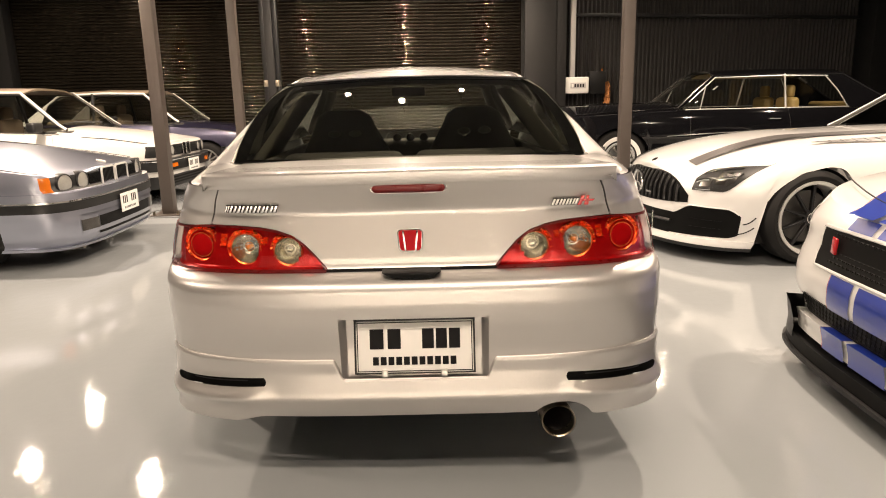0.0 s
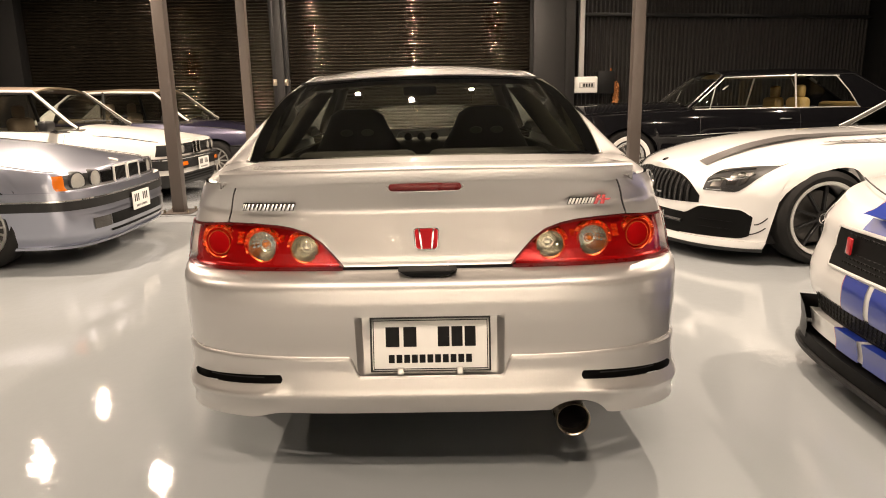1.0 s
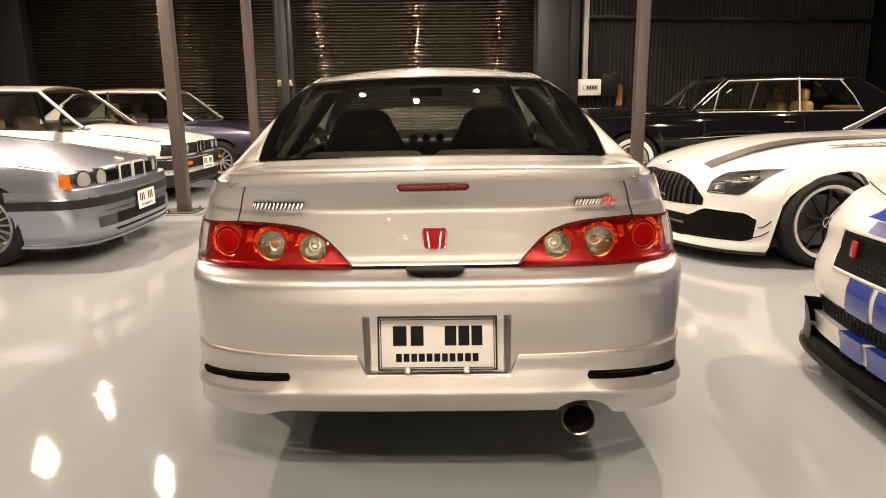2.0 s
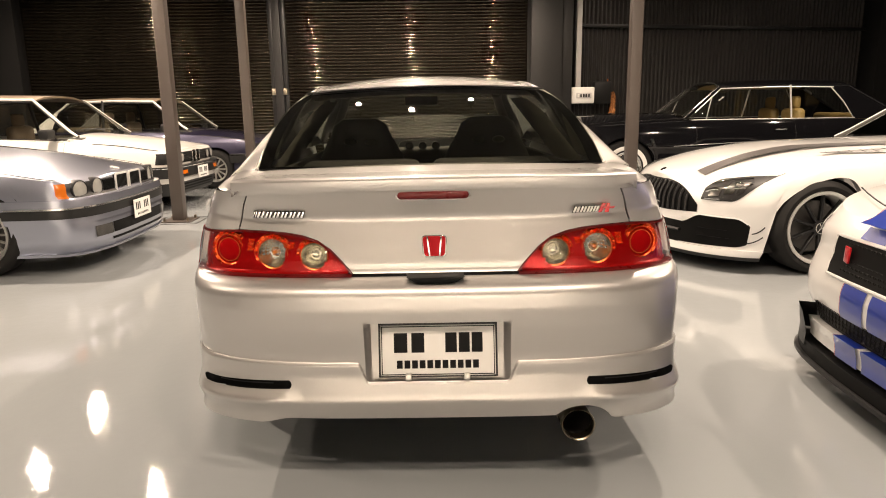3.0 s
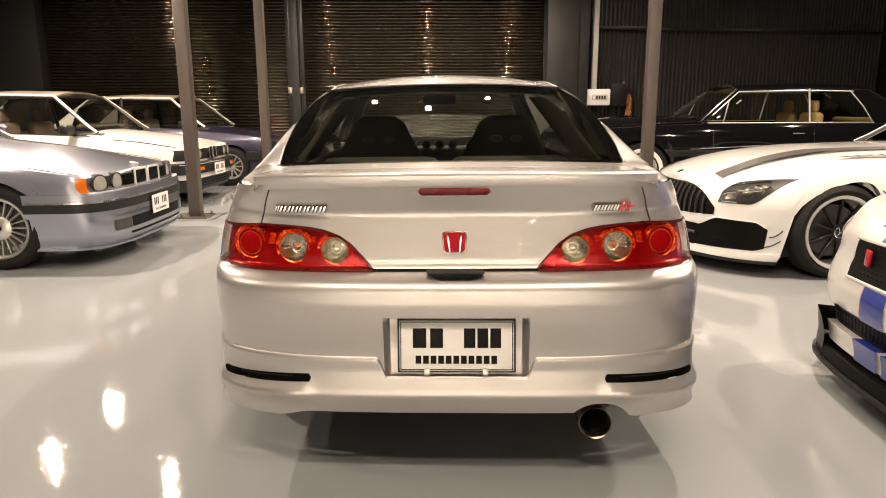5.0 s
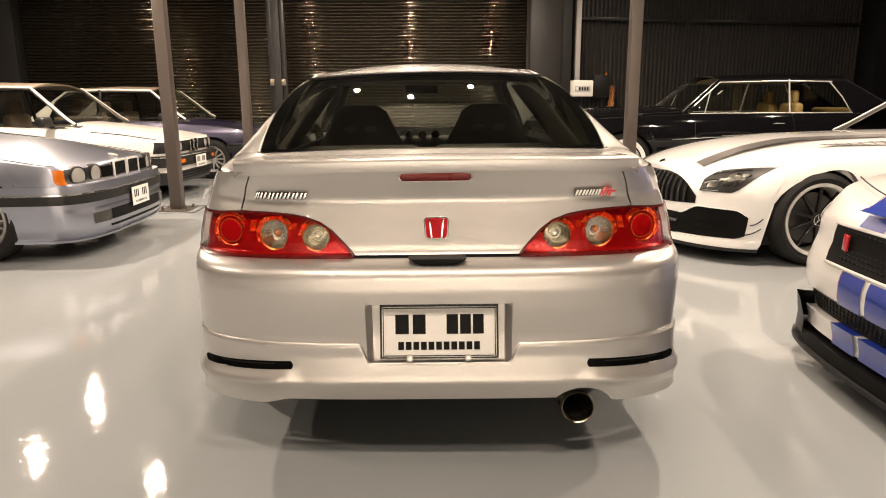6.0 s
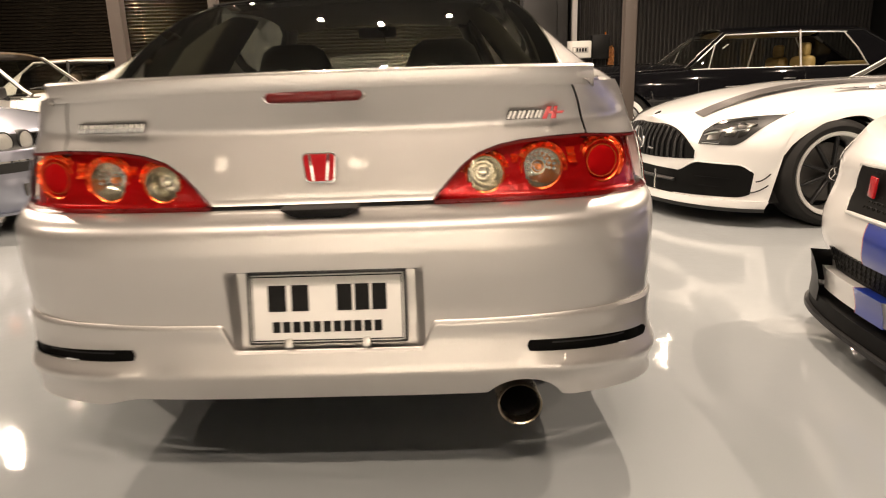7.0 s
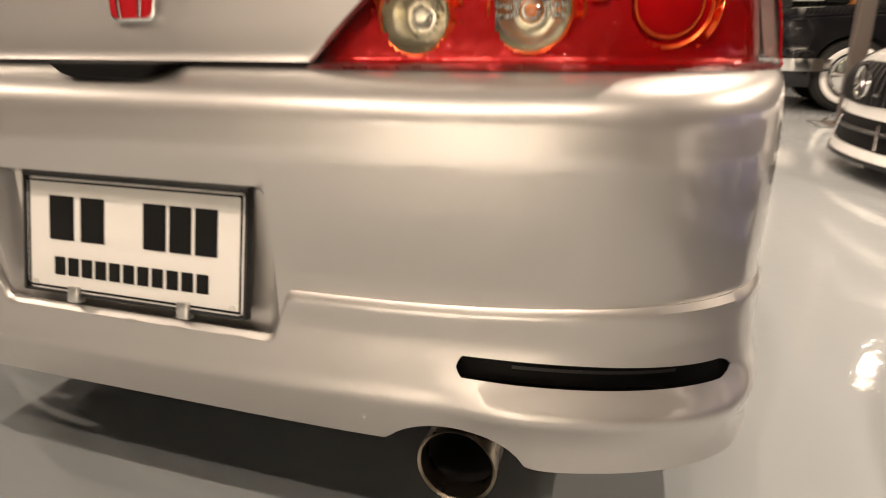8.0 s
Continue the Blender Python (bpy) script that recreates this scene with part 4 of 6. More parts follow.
                    cells = join(cells, dome) if cells else dome
            part("reflector_cells", cells, CHROME, lamp, "bright moulded cells", sharp=60, m=m)
            part("bulb", lathe([(0.0085, -0.036), (0.0085, -0.020), (0.007, -0.013), (0.004, -0.009), (0.0, -0.008)], 20), AMBER if kind == "amber" else LAMPGLASS, lamp, "amber bulb" if kind == "amber" else "clear bulb", m=m)
            part("bulb_holder", lathe([(0.0165, -0.036), (0.0165, -0.029), (0.0145, -0.027), (0.012, -0.029)], 24), CHROME, lamp, m=m)
        if kind != "red":
            part("bowl_lens", lathe([(r - 0.001, 0.008), (r * 0.7, 0.013), (r * 0.35, 0.016), (0, 0.0165)], 36), LAMPGLASS, lamp, "clear dome", m=m)
    return lamp


tail_lamp(-1)
tail_lamp(1)

# badges: plain shapes without letters
EB = SKEW @ Matrix.Translation((0, 0.082, 0.772)) @ Matrix.Rotation(radians(-6), 4, "X")
eb = part("emblem", plate_shape([(x * (0.92 + 0.14 * (z + 0.033) / 0.066), z) for x, z in rounded(-0.036, -0.033, 0.036, 0.033, 0.012)], 0.012, 0.002), CHROME, hero, "chrome-edged red emblem", m=EB)
part("enamel", plate_shape([(x * (0.92 + 0.14 * (z + 0.029) / 0.058), z) for x, z in rounded(-0.0325, -0.0295, 0.0325, 0.0295, 0.010)], 0.004), ENAMEL, eb, m=EB @ Matrix.Translation((0, -0.002, 0)))
for sg in (-1, 1):
    part("emblem_bar", plate_shape([(sg * 0.0235, 0.029), (sg * 0.0180, 0.029), (sg * 0.0120, -0.0285), (sg * 0.0175, -0.0285)], 0.006, 0.001), CHROME, eb, m=EB @ Matrix.Translation((0, -0.006, 0)))


def badge_strip(name, x0, widths, h, mats, slant, label):
    """Plain slanted strokes in a row, two to a place, each with a dark edge."""
    holder, x = None, x0
    for k, w in enumerate(widths):
        yy = hs.rear(x_to_u(x + w / 2, 0.885), 0.885).y - 0.006
        for o in (0.0, 0.44 * w):
            m = SKEW @ Matrix.Translation((x + o, yy - 0.002, 0.860))
            q = 0.30 * w
            pb = plate_shape([(0, 0), (q, 0), (q + slant, h), (slant, h)], 0.006, 0.0008)
            if holder is None:
                holder = part(name, pb, mats[k % len(mats)], hero, label, m=m)
            else:
                part("badge_bar", pb, mats[k % len(mats)], holder, m=m)
            part("badge_edge", plate_shape([(-0.0013, -0.0013), (q + 0.0012, -0.0013), (q + slant + 0.0014, h + 0.0013), (slant - 0.0012, h + 0.0013)], 0.004), INK, holder, m=m @ Matrix.Translation((0, 0.004, 0)))
        x += w
    return holder


badge_strip("badge", -0.545, [0.014, 0.026, 0.024, 0.024, 0.025, 0.024, 0.026], 0.0195, [CHROME], 0.007, "chrome badge of plain bars")
tb = badge_strip("badge", 0.412, [0.021, 0.020, 0.019, 0.018], 0.017, [BRIGHT], 0.007, "dark-edged chrome and red badge of plain bars")
yy = hs.rear(x_to_u(0.52, 0.885), 0.885).y
part("badge_bar", join(plate_shape([(0, 0), (0.010, 0), (0.022, 0.027), (0.012, 0.027)], 0.006, 0.0012), plate_shape([(0.019, 0.0), (0.031, 0.0), (0.034, 0.027), (0.026, 0.027)], 0.006, 0.0012), plate_shape([(0.006, 0.011), (0.044, 0.011), (0.050, 0.017), (0.009, 0.017)], 0.005, 0.001)), REDPAINT, tb, m=SKEW @ Matrix.Translation((0.490, yy - 0.013, 0.857)))
# ---- the other cars: shared bodywork ----
class Car:
    """A car's body built from its shell: sides, bonnet, boot, glasshouse, wheels. Local y runs forward, x to its right."""

    def __init__(self, name, m, label, shell, paint, top, crown, sill, axles, tyre, arch_r, house, group="", roof_paint=None, pillar=None, window_trim=None, glass_mat=None, seat_mat=None, win0=None, door_at=None, trim_r=0.008, rake=0.10):
        self.s, self.paint, self.top, self.crown, self.house = shell, paint, top, crown, house
        self.t = thing(name, m, label, "car", group)
        s = shell

        def base(y):
            z = sill
            for a in axles:
                if abs(y - a) < arch_r:
                    z = max(z, tyre + math.sqrt(arch_r ** 2 - (y - a) ** 2))
            return z
        fu = spaced(0, 1, 36) + spaced(1, 2, 130)[1:]
        fu = [-u for u in fu[:0:-1]] + fu
        body = strip(s.front, fu, lambda u: base(s.front(u, 0.5).y), lambda u: top(s.front(u, 0.6).y), 20, roll_b=0.06)
        tail = strip(s.rear, spaced(-1, 1, 44), lambda u: sill + 0.02, lambda u: top(s.rear(u, 0.6).y), 16, roll_b=0.04)
        self.body = part("body", join(body, tail), paint, self.t)
        # bonnet and boot lid between the two shoulders
        yA0, zA0, yA1, yC1, yC0, zC0, gb, gr, rz, rc = house

        def cap(f, us, mat, name, n=24):
            def g(i, j):
                p = f(us[j], top(f(us[j], 0.6).y))
                t = i / n * 2 - 1
                return (p.x * t, p.y, p.z + crown(p.y) * (1 - abs(t) ** 2.6))
            return part(name, grid(n, len(us) - 1, g), mat, self.t, sharp=60)
        us = [u for u in spaced(0.0, 1.0, 26) + spaced(1, 2, 60)[1:] if s.front(u, 0.6).y > yA0 - 0.06]
        self.bonnet = cap(s.front, us, paint, "bonnet")
        us = [u for u in spaced(0.0, 1.0, 16) + spaced(1, 2, 60)[1:] if s.rear(u, 0.6).y < yC0 + 0.06]
        cap(s.rear, us, paint, "boot_lid")
        rp, pl = roof_paint or paint, pillar or paint
        # glasshouse
        rail = [(yC0, zC0, gb), (yC1, rz - 0.02, gr), ((yC1 + yA1) / 2, rz, gr + 0.01), (yA1, rz - 0.015, gr), (yA0, zA0, gb + 0.0)]
        ry = [r[0] for r in rail]

        def edge(y):
            return float(np.interp(y, ry, [r[2] for r in rail])), float(np.interp(y, ry, [r[1] for r in rail]))

        def roof_(i, j):
            y = yC1 - 0.01 + (yA1 - yC1 + 0.02) * j / 16
            t = i / 20 * 2 - 1
            x, z = edge(y)
            return (x * t, y, z + rc * (1 - abs(t) ** 3) - 0.006)
        self.roof = part("roof", thicken(grid(20, 16, roof_), 0.02), rp, self.t)
        gm = glass_mat or CARGLASS

        def scr(y0, z0, y1, z1, name, bow, cr0):
            def g(i, j):
                t, v = i / 16 * 2 - 1, j / 10
                x = (gb - 0.03) * (1 - v) + (gr - 0.02) * v
                return (x * t, y0 + (y1 - y0) * v + bow * (1 - t * t), z0 + (z1 - z0) * v + (cr0 * (1 - v) + rc * 0.9 * v) * (1 - abs(t) ** 3))
            part(name, grid(16, 10, g), gm, self.t).visible_shadow = False
        scr(yA0, zA0, yA1, rz - 0.018, "windscreen", 0.07, crown(yA0) * 0.5)
        scr(yC0, zC0, yC1, rz - 0.022, "rear_window", -0.05, crown(yC0) * 0.5)
        belt = lambda y: top(y) + 0.005
        for sg in (-1, 1):
            def win(i, j):
                t = j / 5
                w0 = (win0 or yC0 + 0.30) + rake * t
                y = w0 + (yA0 - 0.02 - w0) * i / 40
                x, z = edge(y)
                b = min(belt(y), z)
                xb = min(s.x_at(y, top(y)) - 0.02, gb + 0.03)
                return (sg * (xb + (x - xb) * t + 0.015 * math.sin(math.pi * t)), y, b + (z - b) * t)
            part("side_window", grid(40, 5, win), gm, self.t).visible_shadow = False

            def rear_quarter(i, j):
                t = j / 5
                w0 = (win0 or yC0 + 0.30) + 0.01 + rake * t
                y = yC0 + (w0 - yC0) * i / 12
                x, z = edge(y)
                b = min(belt(y), z)
                xb = min(s.x_at(y, top(y)) - 0.02, gb + 0.03)
                return (sg * (xb + (x - xb) * t + 0.015 * math.sin(math.pi * t) + 0.004), y, b + (z - b) * t)
            part("rear_pillar", grid(12, 5, rear_quarter), pl, self.t)
            pts = [(sg * (edge(y)[0] + 0.004), y, edge(y)[1]) for y in spaced(yC0 - 0.02, yC1, 5) + spaced(yC1, yA1, 8)[1:] + spaced(yA1, yA0 + 0.02, 6)[1:]]
            part("roof_rail", tube(pts, 0.016, 8), pl, self.t)
            part("pillar_lining", tube([(x - sg * 0.016, y, z - 0.010) for x, y, z in pts[4:]], 0.021, 8), CABIN, self.t, "dark inner pillar lining")
            yb = door_at or yC0 + (yA0 - yC0) * 0.47
            xb = min(s.x_at(yb, top(yb)) - 0.01, gb + 0.035)
            part("door_pillar", tube([(sg * xb, yb, belt(yb)), (sg * (edge(yb)[0] + 0.006), yb - 0.03, edge(yb)[1])], 0.013 if window_trim else 0.022, 8), window_trim or TRIM, self.t)
            # waist: fills from shoulder to window foot
            part("waist", grid(30, 2, lambda i, j: (sg * (s.x_at(yC0 + (yA0 - yC0) * i / 30, top(yC0 + (yA0 - yC0) * i / 30)) * (1 - j / 2) + (min(s.x_at(yC0 + (yA0 - yC0) * i / 30, top(yC0 + (yA0 - yC0) * i / 30)) - 0.02, gb + 0.03) - 0.002) * j / 2), yC0 + (yA0 - yC0) * i / 30, top(yC0 + (yA0 - yC0) * i / 30) + 0.004 * j)), paint, self.t)
            wt = window_trim or TRIM
            ft = [(sg * (min(s.x_at(y, top(y)) - 0.016, gb + 0.034)), y, belt(y) + 0.004) for y in spaced(win0 or yC0 + 0.28, yA0 - 0.06, 16)]
            part("window_trim", tube(ft, trim_r, 6), wt, self.t)
            ot = [(sg * (edge(y)[0] + 0.014), y, edge(y)[1] - 0.026) for y in spaced(max(yC1 - 0.05, (win0 or 0) + rake), yC1 + 0.1 + rake, 3) + spaced(yC1 + 0.1 + rake, yA1, 6)[1:] + spaced(yA1, yA0 - 0.12, 5)[1:]]
            part("window_trim", tube(ot, trim_r + 0.001, 6), wt, self.t)
            # door shut lines
            for yd in (yb - 0.02, yA0 - 0.10):
                part("shut_line", tube([s_pt(s, sg, yd, z, 0.0008) for z in spaced(sill + 0.08, top(yd) - 0.01, 8)], 0.0022, 5), TRIM, self.t)
            hx = s_pt(s, sg, yb + 0.10, top(yb) - 0.12, 0.008)
            part("door_handle", tube([hx, (hx[0] + sg * 0.016, hx[1] + 0.02, hx[2]), (hx[0] + sg * 0.016, hx[1] + 0.12, hx[2]), (hx[0], hx[1] + 0.14, hx[2])], 0.010, 8), CHROME if window_trim is BRIGHT else TRIM, self.t)
        # cabin
        cm = seat_mat or CABIN
        part("cabin_floor", box(-gb + 0.04, yC0 + 0.05, sill + 0.05, gb - 0.04, yA0 + 0.05, sill + 0.12), CABIN, self.t)
        part("dashboard", box(-gb + 0.05, yA0 - 0.30, 0.5, gb - 0.05, yA0 + 0.05, zA0 - 0.02, 0.04, 2), CABIN, self.t)
        for sg in (-1, 1):
            yb = yC0 + (yA0 - yC0) * 0.42
            part("seat", join(box(sg * 0.36 - 0.23, yb, sill + 0.15, sg * 0.36 + 0.23, yb + 0.14, top(yb) + 0.14, 0.06, 3), box(sg * 0.36 - 0.10, yb + 0.01, top(yb) + 0.13, sg * 0.36 + 0.10, yb + 0.10, min(top(yb) + 0.30, rz - 0.06), 0.04, 3), box(sg * 0.36 - 0.23, yb + 0.05, sill + 0.12, sg * 0.36 + 0.23, yb + 0.58, sill + 0.30, 0.05, 3)), cm, self.t)
        part("rear_seat", box(-gb + 0.10, yC0 + 0.30, sill + 0.12, gb - 0.10, yC0 + 0.48, zC0 + 0.05, 0.05, 3), cm, self.t)
        part("underbody", box(-s.half(2, 0.4) + 0.12, 0.35, sill + 0.0, s.half(2, 0.4) - 0.12, s.length - 0.4, sill + 0.07), SOOT, self.t)
        for a in axles:
            for sg in (-1, 1):
                hw = s.half(a, 0.4)
                part("wheel_liner", grid(24, 2, lambda i, j: (sg * (min(hw, s.x_at(a + (arch_r + 0.006) * math.cos(math.pi * i / 24), tyre + arch_r * math.sin(math.pi * i / 24))) - 0.022 - (0.0, 0.28, 0.32)[j]), a + (arch_r + 0.006) * math.cos(math.pi * i / 24) * (1, 1, 0)[j], tyre + (arch_r + 0.006) * math.sin(math.pi * i / 24) * (1, 1, 0)[j] - (0, 0, 0.1)[j])), SOOT, self.t)

    def nose(self, name, x0, x1, zb, zt, out, mat, label="", n=24, nz=4, parent=None, wrap=None, rt=0.02, rb=0.02, edge=0.006):
        """A band laid on the nose from x0 to x1 (or round the corner to u = wrap)."""
        s = self.s
        zm = 0.5 * ((zb(x0) if callable(zb) else zb) + (zt(x0) if callable(zt) else zt))
        ua = -abs(wrap) if wrap and x0 < 0 and x1 <= 0 else s.u_front(x0, zm)
        ub = s.u_front(x1, zm)
        if wrap:
            if x1 > 0 and x0 >= 0:
                ub = wrap
            elif x0 < 0 < x1:
                ua, ub = -wrap, wrap
        us = spaced(ua, ub, n)
        fb = (lambda u: zb(s.front(u, zm).x)) if callable(zb) else (lambda u: zb)
        ft = (lambda u: zt(s.front(u, zm).x)) if callable(zt) else (lambda u: zt)
        return part(name, strip(s.front, us, fb, ft, nz, lambda p, u, z: out, roll_b=rb + max(out, 0), roll_t=rt + max(out, 0)), mat, parent or self.t, label)

    def at(self, x, z, d=0.0, turn=1.0):
        """The pose on the nose at x, z: local z looks outwards, y up."""
        s = self.s
        u = s.u_front(x, z)
        p = s.front(u, z)
        q = s.front(u + 0.01, z) - s.front(u - 0.01, z)
        n = Vector((q.y, -q.x, 0)).normalized()
        n = n if n.y > 0 else -n
        n = (n * turn + Vector((0, 1, 0)) * (1 - turn)).normalized()
        zx = n
        yx = Vector((0, 0, 1))
        xx = yx.cross(zx).normalized()
        m = Matrix((xx, yx, zx)).transposed().to_4x4()
        return Matrix.Translation(p + n * d) @ m

    def round_lamp(self, x, z, r, d=0.0, turn=0.85, ring=CHROME):
        m = self.at(x, z, d, turn)
        la = part("headlamp", lathe([(r + 0.012, -0.05), (r + 0.012, 0.0), (r + 0.006, 0.008), (r, 0.006), (r, -0.01)], 32), ring, self.t, "round headlamp", m=m)
        part("bowl", lathe([(r, 0.001), (r * 0.8, -0.008), (r * 0.4, -0.016), (0, -0.018)], 28), HEADBOWL, la, m=m)
        part("lamp_lens", lathe([(r, 0.002), (r * 0.7, 0.010), (r * 0.35, 0.014), (0, 0.015)], 28), FLUTED, la, "pale fluted lens", m=m)
        part("bulb", lathe([(0.009, -0.018), (0.009, -0.008), (0.0, -0.004)], 14), HEADBOWL, la, m=m)
        return la

    def plate(self, x, z, d, w=0.34, h=0.15):
        m = self.at(x, z, d, 0.4)
        pl = part("number_plate", box(-w / 2, -h / 2, -0.004, w / 2, h / 2, 0.002, 0.002, 1), PLATEWHITE, self.t, "white number plate with dark bars", m=m)
        for k, (a, b) in enumerate(((-0.135, -0.117), (-0.100, -0.082), (-0.065, -0.047), (0.030, 0.048), (0.066, 0.084), (0.102, 0.120))):
            part("plate_bar", box(a, -0.010, 0.0, b, 0.052, 0.0035), INK, pl, m=m)
        for k in range(9):
            part("plate_bar", box(-0.11 + 0.025 * k, -0.055, 0.0, -0.098 + 0.025 * k, -0.038, 0.0035), INK, pl, m=m)
        return pl

    def mirror(self, sg, y, z, mat):
        s = self.s
        x = s.x_at(y, z)
        mr = part("door_mirror", box(sg * (x + 0.03), y - 0.05, z + 0.02, sg * (x + 0.22), y + 0.06, z + 0.135, 0.03, 3), mat, self.t)
        part("mirror_foot", tube([(sg * (x - 0.05), y, z), (sg * (x + 0.06), y, z + 0.05)], 0.022, 8), TRIM, mr)


def s_pt(s, sg, y, z, d=0.0):
    return (sg * (s.x_at(y, z) + d), y, z)


def four_wheels(c, axles, half_track, r, w, rim, style, mat, dark=None):
    for a in axles:
        for sg in (-1, 1):
            wheel(c.t, sg * half_track, a, r, w, rim, style, sg, mat, dark)


def hub_rings(c, a, half_track, r, w):
    """A bright ring with three plain spokes on each front hub."""
    for sg in (-1, 1):
        m = Matrix.Translation((sg * half_track, a, r)) @ Matrix.Rotation(radians(90 * sg), 4, "Y")
        e = part("hub_ring", tube([(0.037 * math.cos(q), 0.037 * math.sin(q), w / 2 - 0.022) for q in [2 * math.pi * k / 24 for k in range(24)]], 0.004, 6, closed=True), CHROME, c.t, m=m)
        for q in (0.3, 2.39, 4.49):
            part("hub_bar", tube([(0, 0, w / 2 - 0.021), (0.034 * math.cos(q), 0.034 * math.sin(q), w / 2 - 0.022)], 0.004, 6), CHROME, e, m=m)


# ---- ice-blue saloon ----
def saloon():
    L = 4.72
    s = Shell(L, table([(0.15, 0.82), (0.25, 0.855), (0.45, 0.875), (0.62, 0.872), (0.74, 0.845), (0.82, 0.80), (0.92, 0.74)], 0.03), table([(0.15, 0.1), (0.4, 0.0), (0.6, 0.03), (0.9, 0.10)], 0.05), 0.30, 3.2,
              table([(0.14, 0.05), (0.20, 0.0), (0.36, 0.0), (0.40, 0.015), (0.56, 0.02), (0.58, 0.05), (0.66, 0.055), (0.72, 0.09), (0.80, 0.2)], 0.015), 0.30, 3.2, bow=0.02, taper=0.03)
    top = table([(0, 0.86), (1.0, 0.90), (2.4, 0.885), (3.35, 0.845), (3.9, 0.79), (4.35, 0.715), (4.62, 0.672), (4.72, 0.665)], 0.12)
    crown = table([(0, 0.04), (1.0, 0.05), (3.3, 0.10), (4.0, 0.085), (4.5, 0.045), (4.68, 0.03)], 0.1)
    c = Car("blue_saloon", pose(-2.66, 3.72, 0, 0, 0, -86.5) @ Matrix.Translation((0, -L, 0)), "ice-blue metallic saloon with four round headlamps", s, ICE, top, crown, 0.19, (1.10, 3.92), 0.315, 0.345, (3.16, 0.905, 2.60, 1.45, 0.85, 0.93, 0.70, 0.57, 1.355, 0.06), seat_mat=CABIN)
    four_wheels(c, (1.10, 3.92), 0.755, 0.315, 0.225, 0.222, (20, 0.012), ALLOY)
    for sg in (-1, 1):
        c.round_lamp(sg * 0.685, 0.618, 0.064, 0.006, 0.9, ring=DARKALLOY)
        c.round_lamp(sg * 0.508, 0.620, 0.064, 0.008, 0.9, ring=DARKALLOY)
        c.nose("lamp_panel", 0.262 if sg > 0 else -0.79, 0.79 if sg > 0 else -0.262, 0.566, 0.672, 0.004, TRIM, "black lamp surround", n=30)
        hm = Matrix.Translation((sg * 0.755, 3.92, 0.315)) @ Matrix.Rotation(radians(90 * sg), 4, "Y")
        part("hub_disc", lathe([(0.088, 0.062), (0.086, 0.080), (0.078, 0.086), (0.02, 0.090), (0.0, 0.090)], 36), ALLOY, c.t, "flat silver hub disc", m=hm)
        part("hub_badge", lathe([(0.020, 0.089), (0.018, 0.093), (0.0, 0.094)], 20), DARKALLOY, c.t, "small round hub badge", m=hm)
        a, b = (0.775, 0.80) if sg > 0 else (-0.80, -0.775)
        c.nose("indicator", a, b, 0.566, 0.672, 0.010, AMBER, "amber corner indicator", n=12, wrap=0.838)
        for k in range(12):
            m = c.at(sg * (0.272 + 0.014 * k), 0.62, 0.012, 0.3)
            part("grille_slat", box(-0.003, -0.045, -0.01, 0.003, 0.045, 0.004), MESHBLACK, c.t, m=m)
        m = c.at(sg * 0.128, 0.620, 0.014, 0.2)
        kid = part("kidney_grille", join(*[tube([(x, z, 0) for x, z in rounded(-0.112, -0.070, 0.112, 0.070, 0.026)], 0.009, 8, closed=True)]), BRIGHT, c.t, "chrome-framed kidney grille", m=m)
        part("grille_back", box(-0.105, -0.062, -0.03, 0.105, 0.062, -0.012), MESHBLACK, kid, m=m)
        for k in range(9):
            part("grille_slat", box(-0.092 + 0.023 * k - 0.003, -0.06, -0.012, -0.092 + 0.023 * k + 0.003, 0.06, 0.002), TRIM, kid, m=m)
        c.nose("fog_lamp", 0.50 if sg > 0 else -0.66, 0.66 if sg > 0 else -0.50, 0.268, 0.338, 0.040, LAMPGLASS, "clear fog lamp", n=8)
        c.nose("fog_backing", 0.49 if sg > 0 else -0.67, 0.67 if sg > 0 else -0.49, 0.26, 0.343, 0.0345, DISC, "grey fog lamp reflector", n=8, rt=0.0, rb=0.0)
        c.mirror(sg, 2.86, 0.87, ICE)
    bum = c.nose("bumper", -0.8, 0.8, 0.385, 0.560, 0.045, ICE, "ice-blue bumper", n=60, wrap=1.065, rt=0.04)
    c.nose("rub_strip", -0.8, 0.8, 0.425, 0.490, 0.052, TRIM, "black rubbing strip", n=60, wrap=1.065, parent=bum)
    c.nose("bumper_edge", -0.8, 0.8, 0.492, 0.503, 0.053, CHROME, n=60, wrap=1.06, parent=bum)
    sp = c.nose("front_spoiler", -0.8, 0.8, 0.150, 0.395, 0.030, ICE, "ice-blue deep front spoiler", n=60, wrap=1.062, nz=8)
    c.nose("air_slot", -0.48, 0.48, 0.262, 0.345, 0.0325, MESHBLACK, "black air slot", n=40, parent=sp, rt=0.0, rb=0.0)
    c.nose("air_slot", -0.50, 0.50, 0.212, 0.230, 0.0330, MESHBLACK, n=40, parent=sp, rt=0.0, rb=0.0)
    c.nose("lower_lip", -0.8, 0.8, 0.140, 0.160, 0.050, ICE, n=60, wrap=1.05, parent=sp)
    c.plate(0.0, 0.392, 0.066)
    m = Matrix.Translation((0, 4.58, 0.725)) @ Matrix.Rotation(radians(-16), 4, "X")
    part("roundel", lathe([(0.0, 0.006), (0.030, 0.006), (0.036, 0.004), (0.037, -0.004)], 24), BRIGHT, c.t, "small round bonnet emblem", m=m)
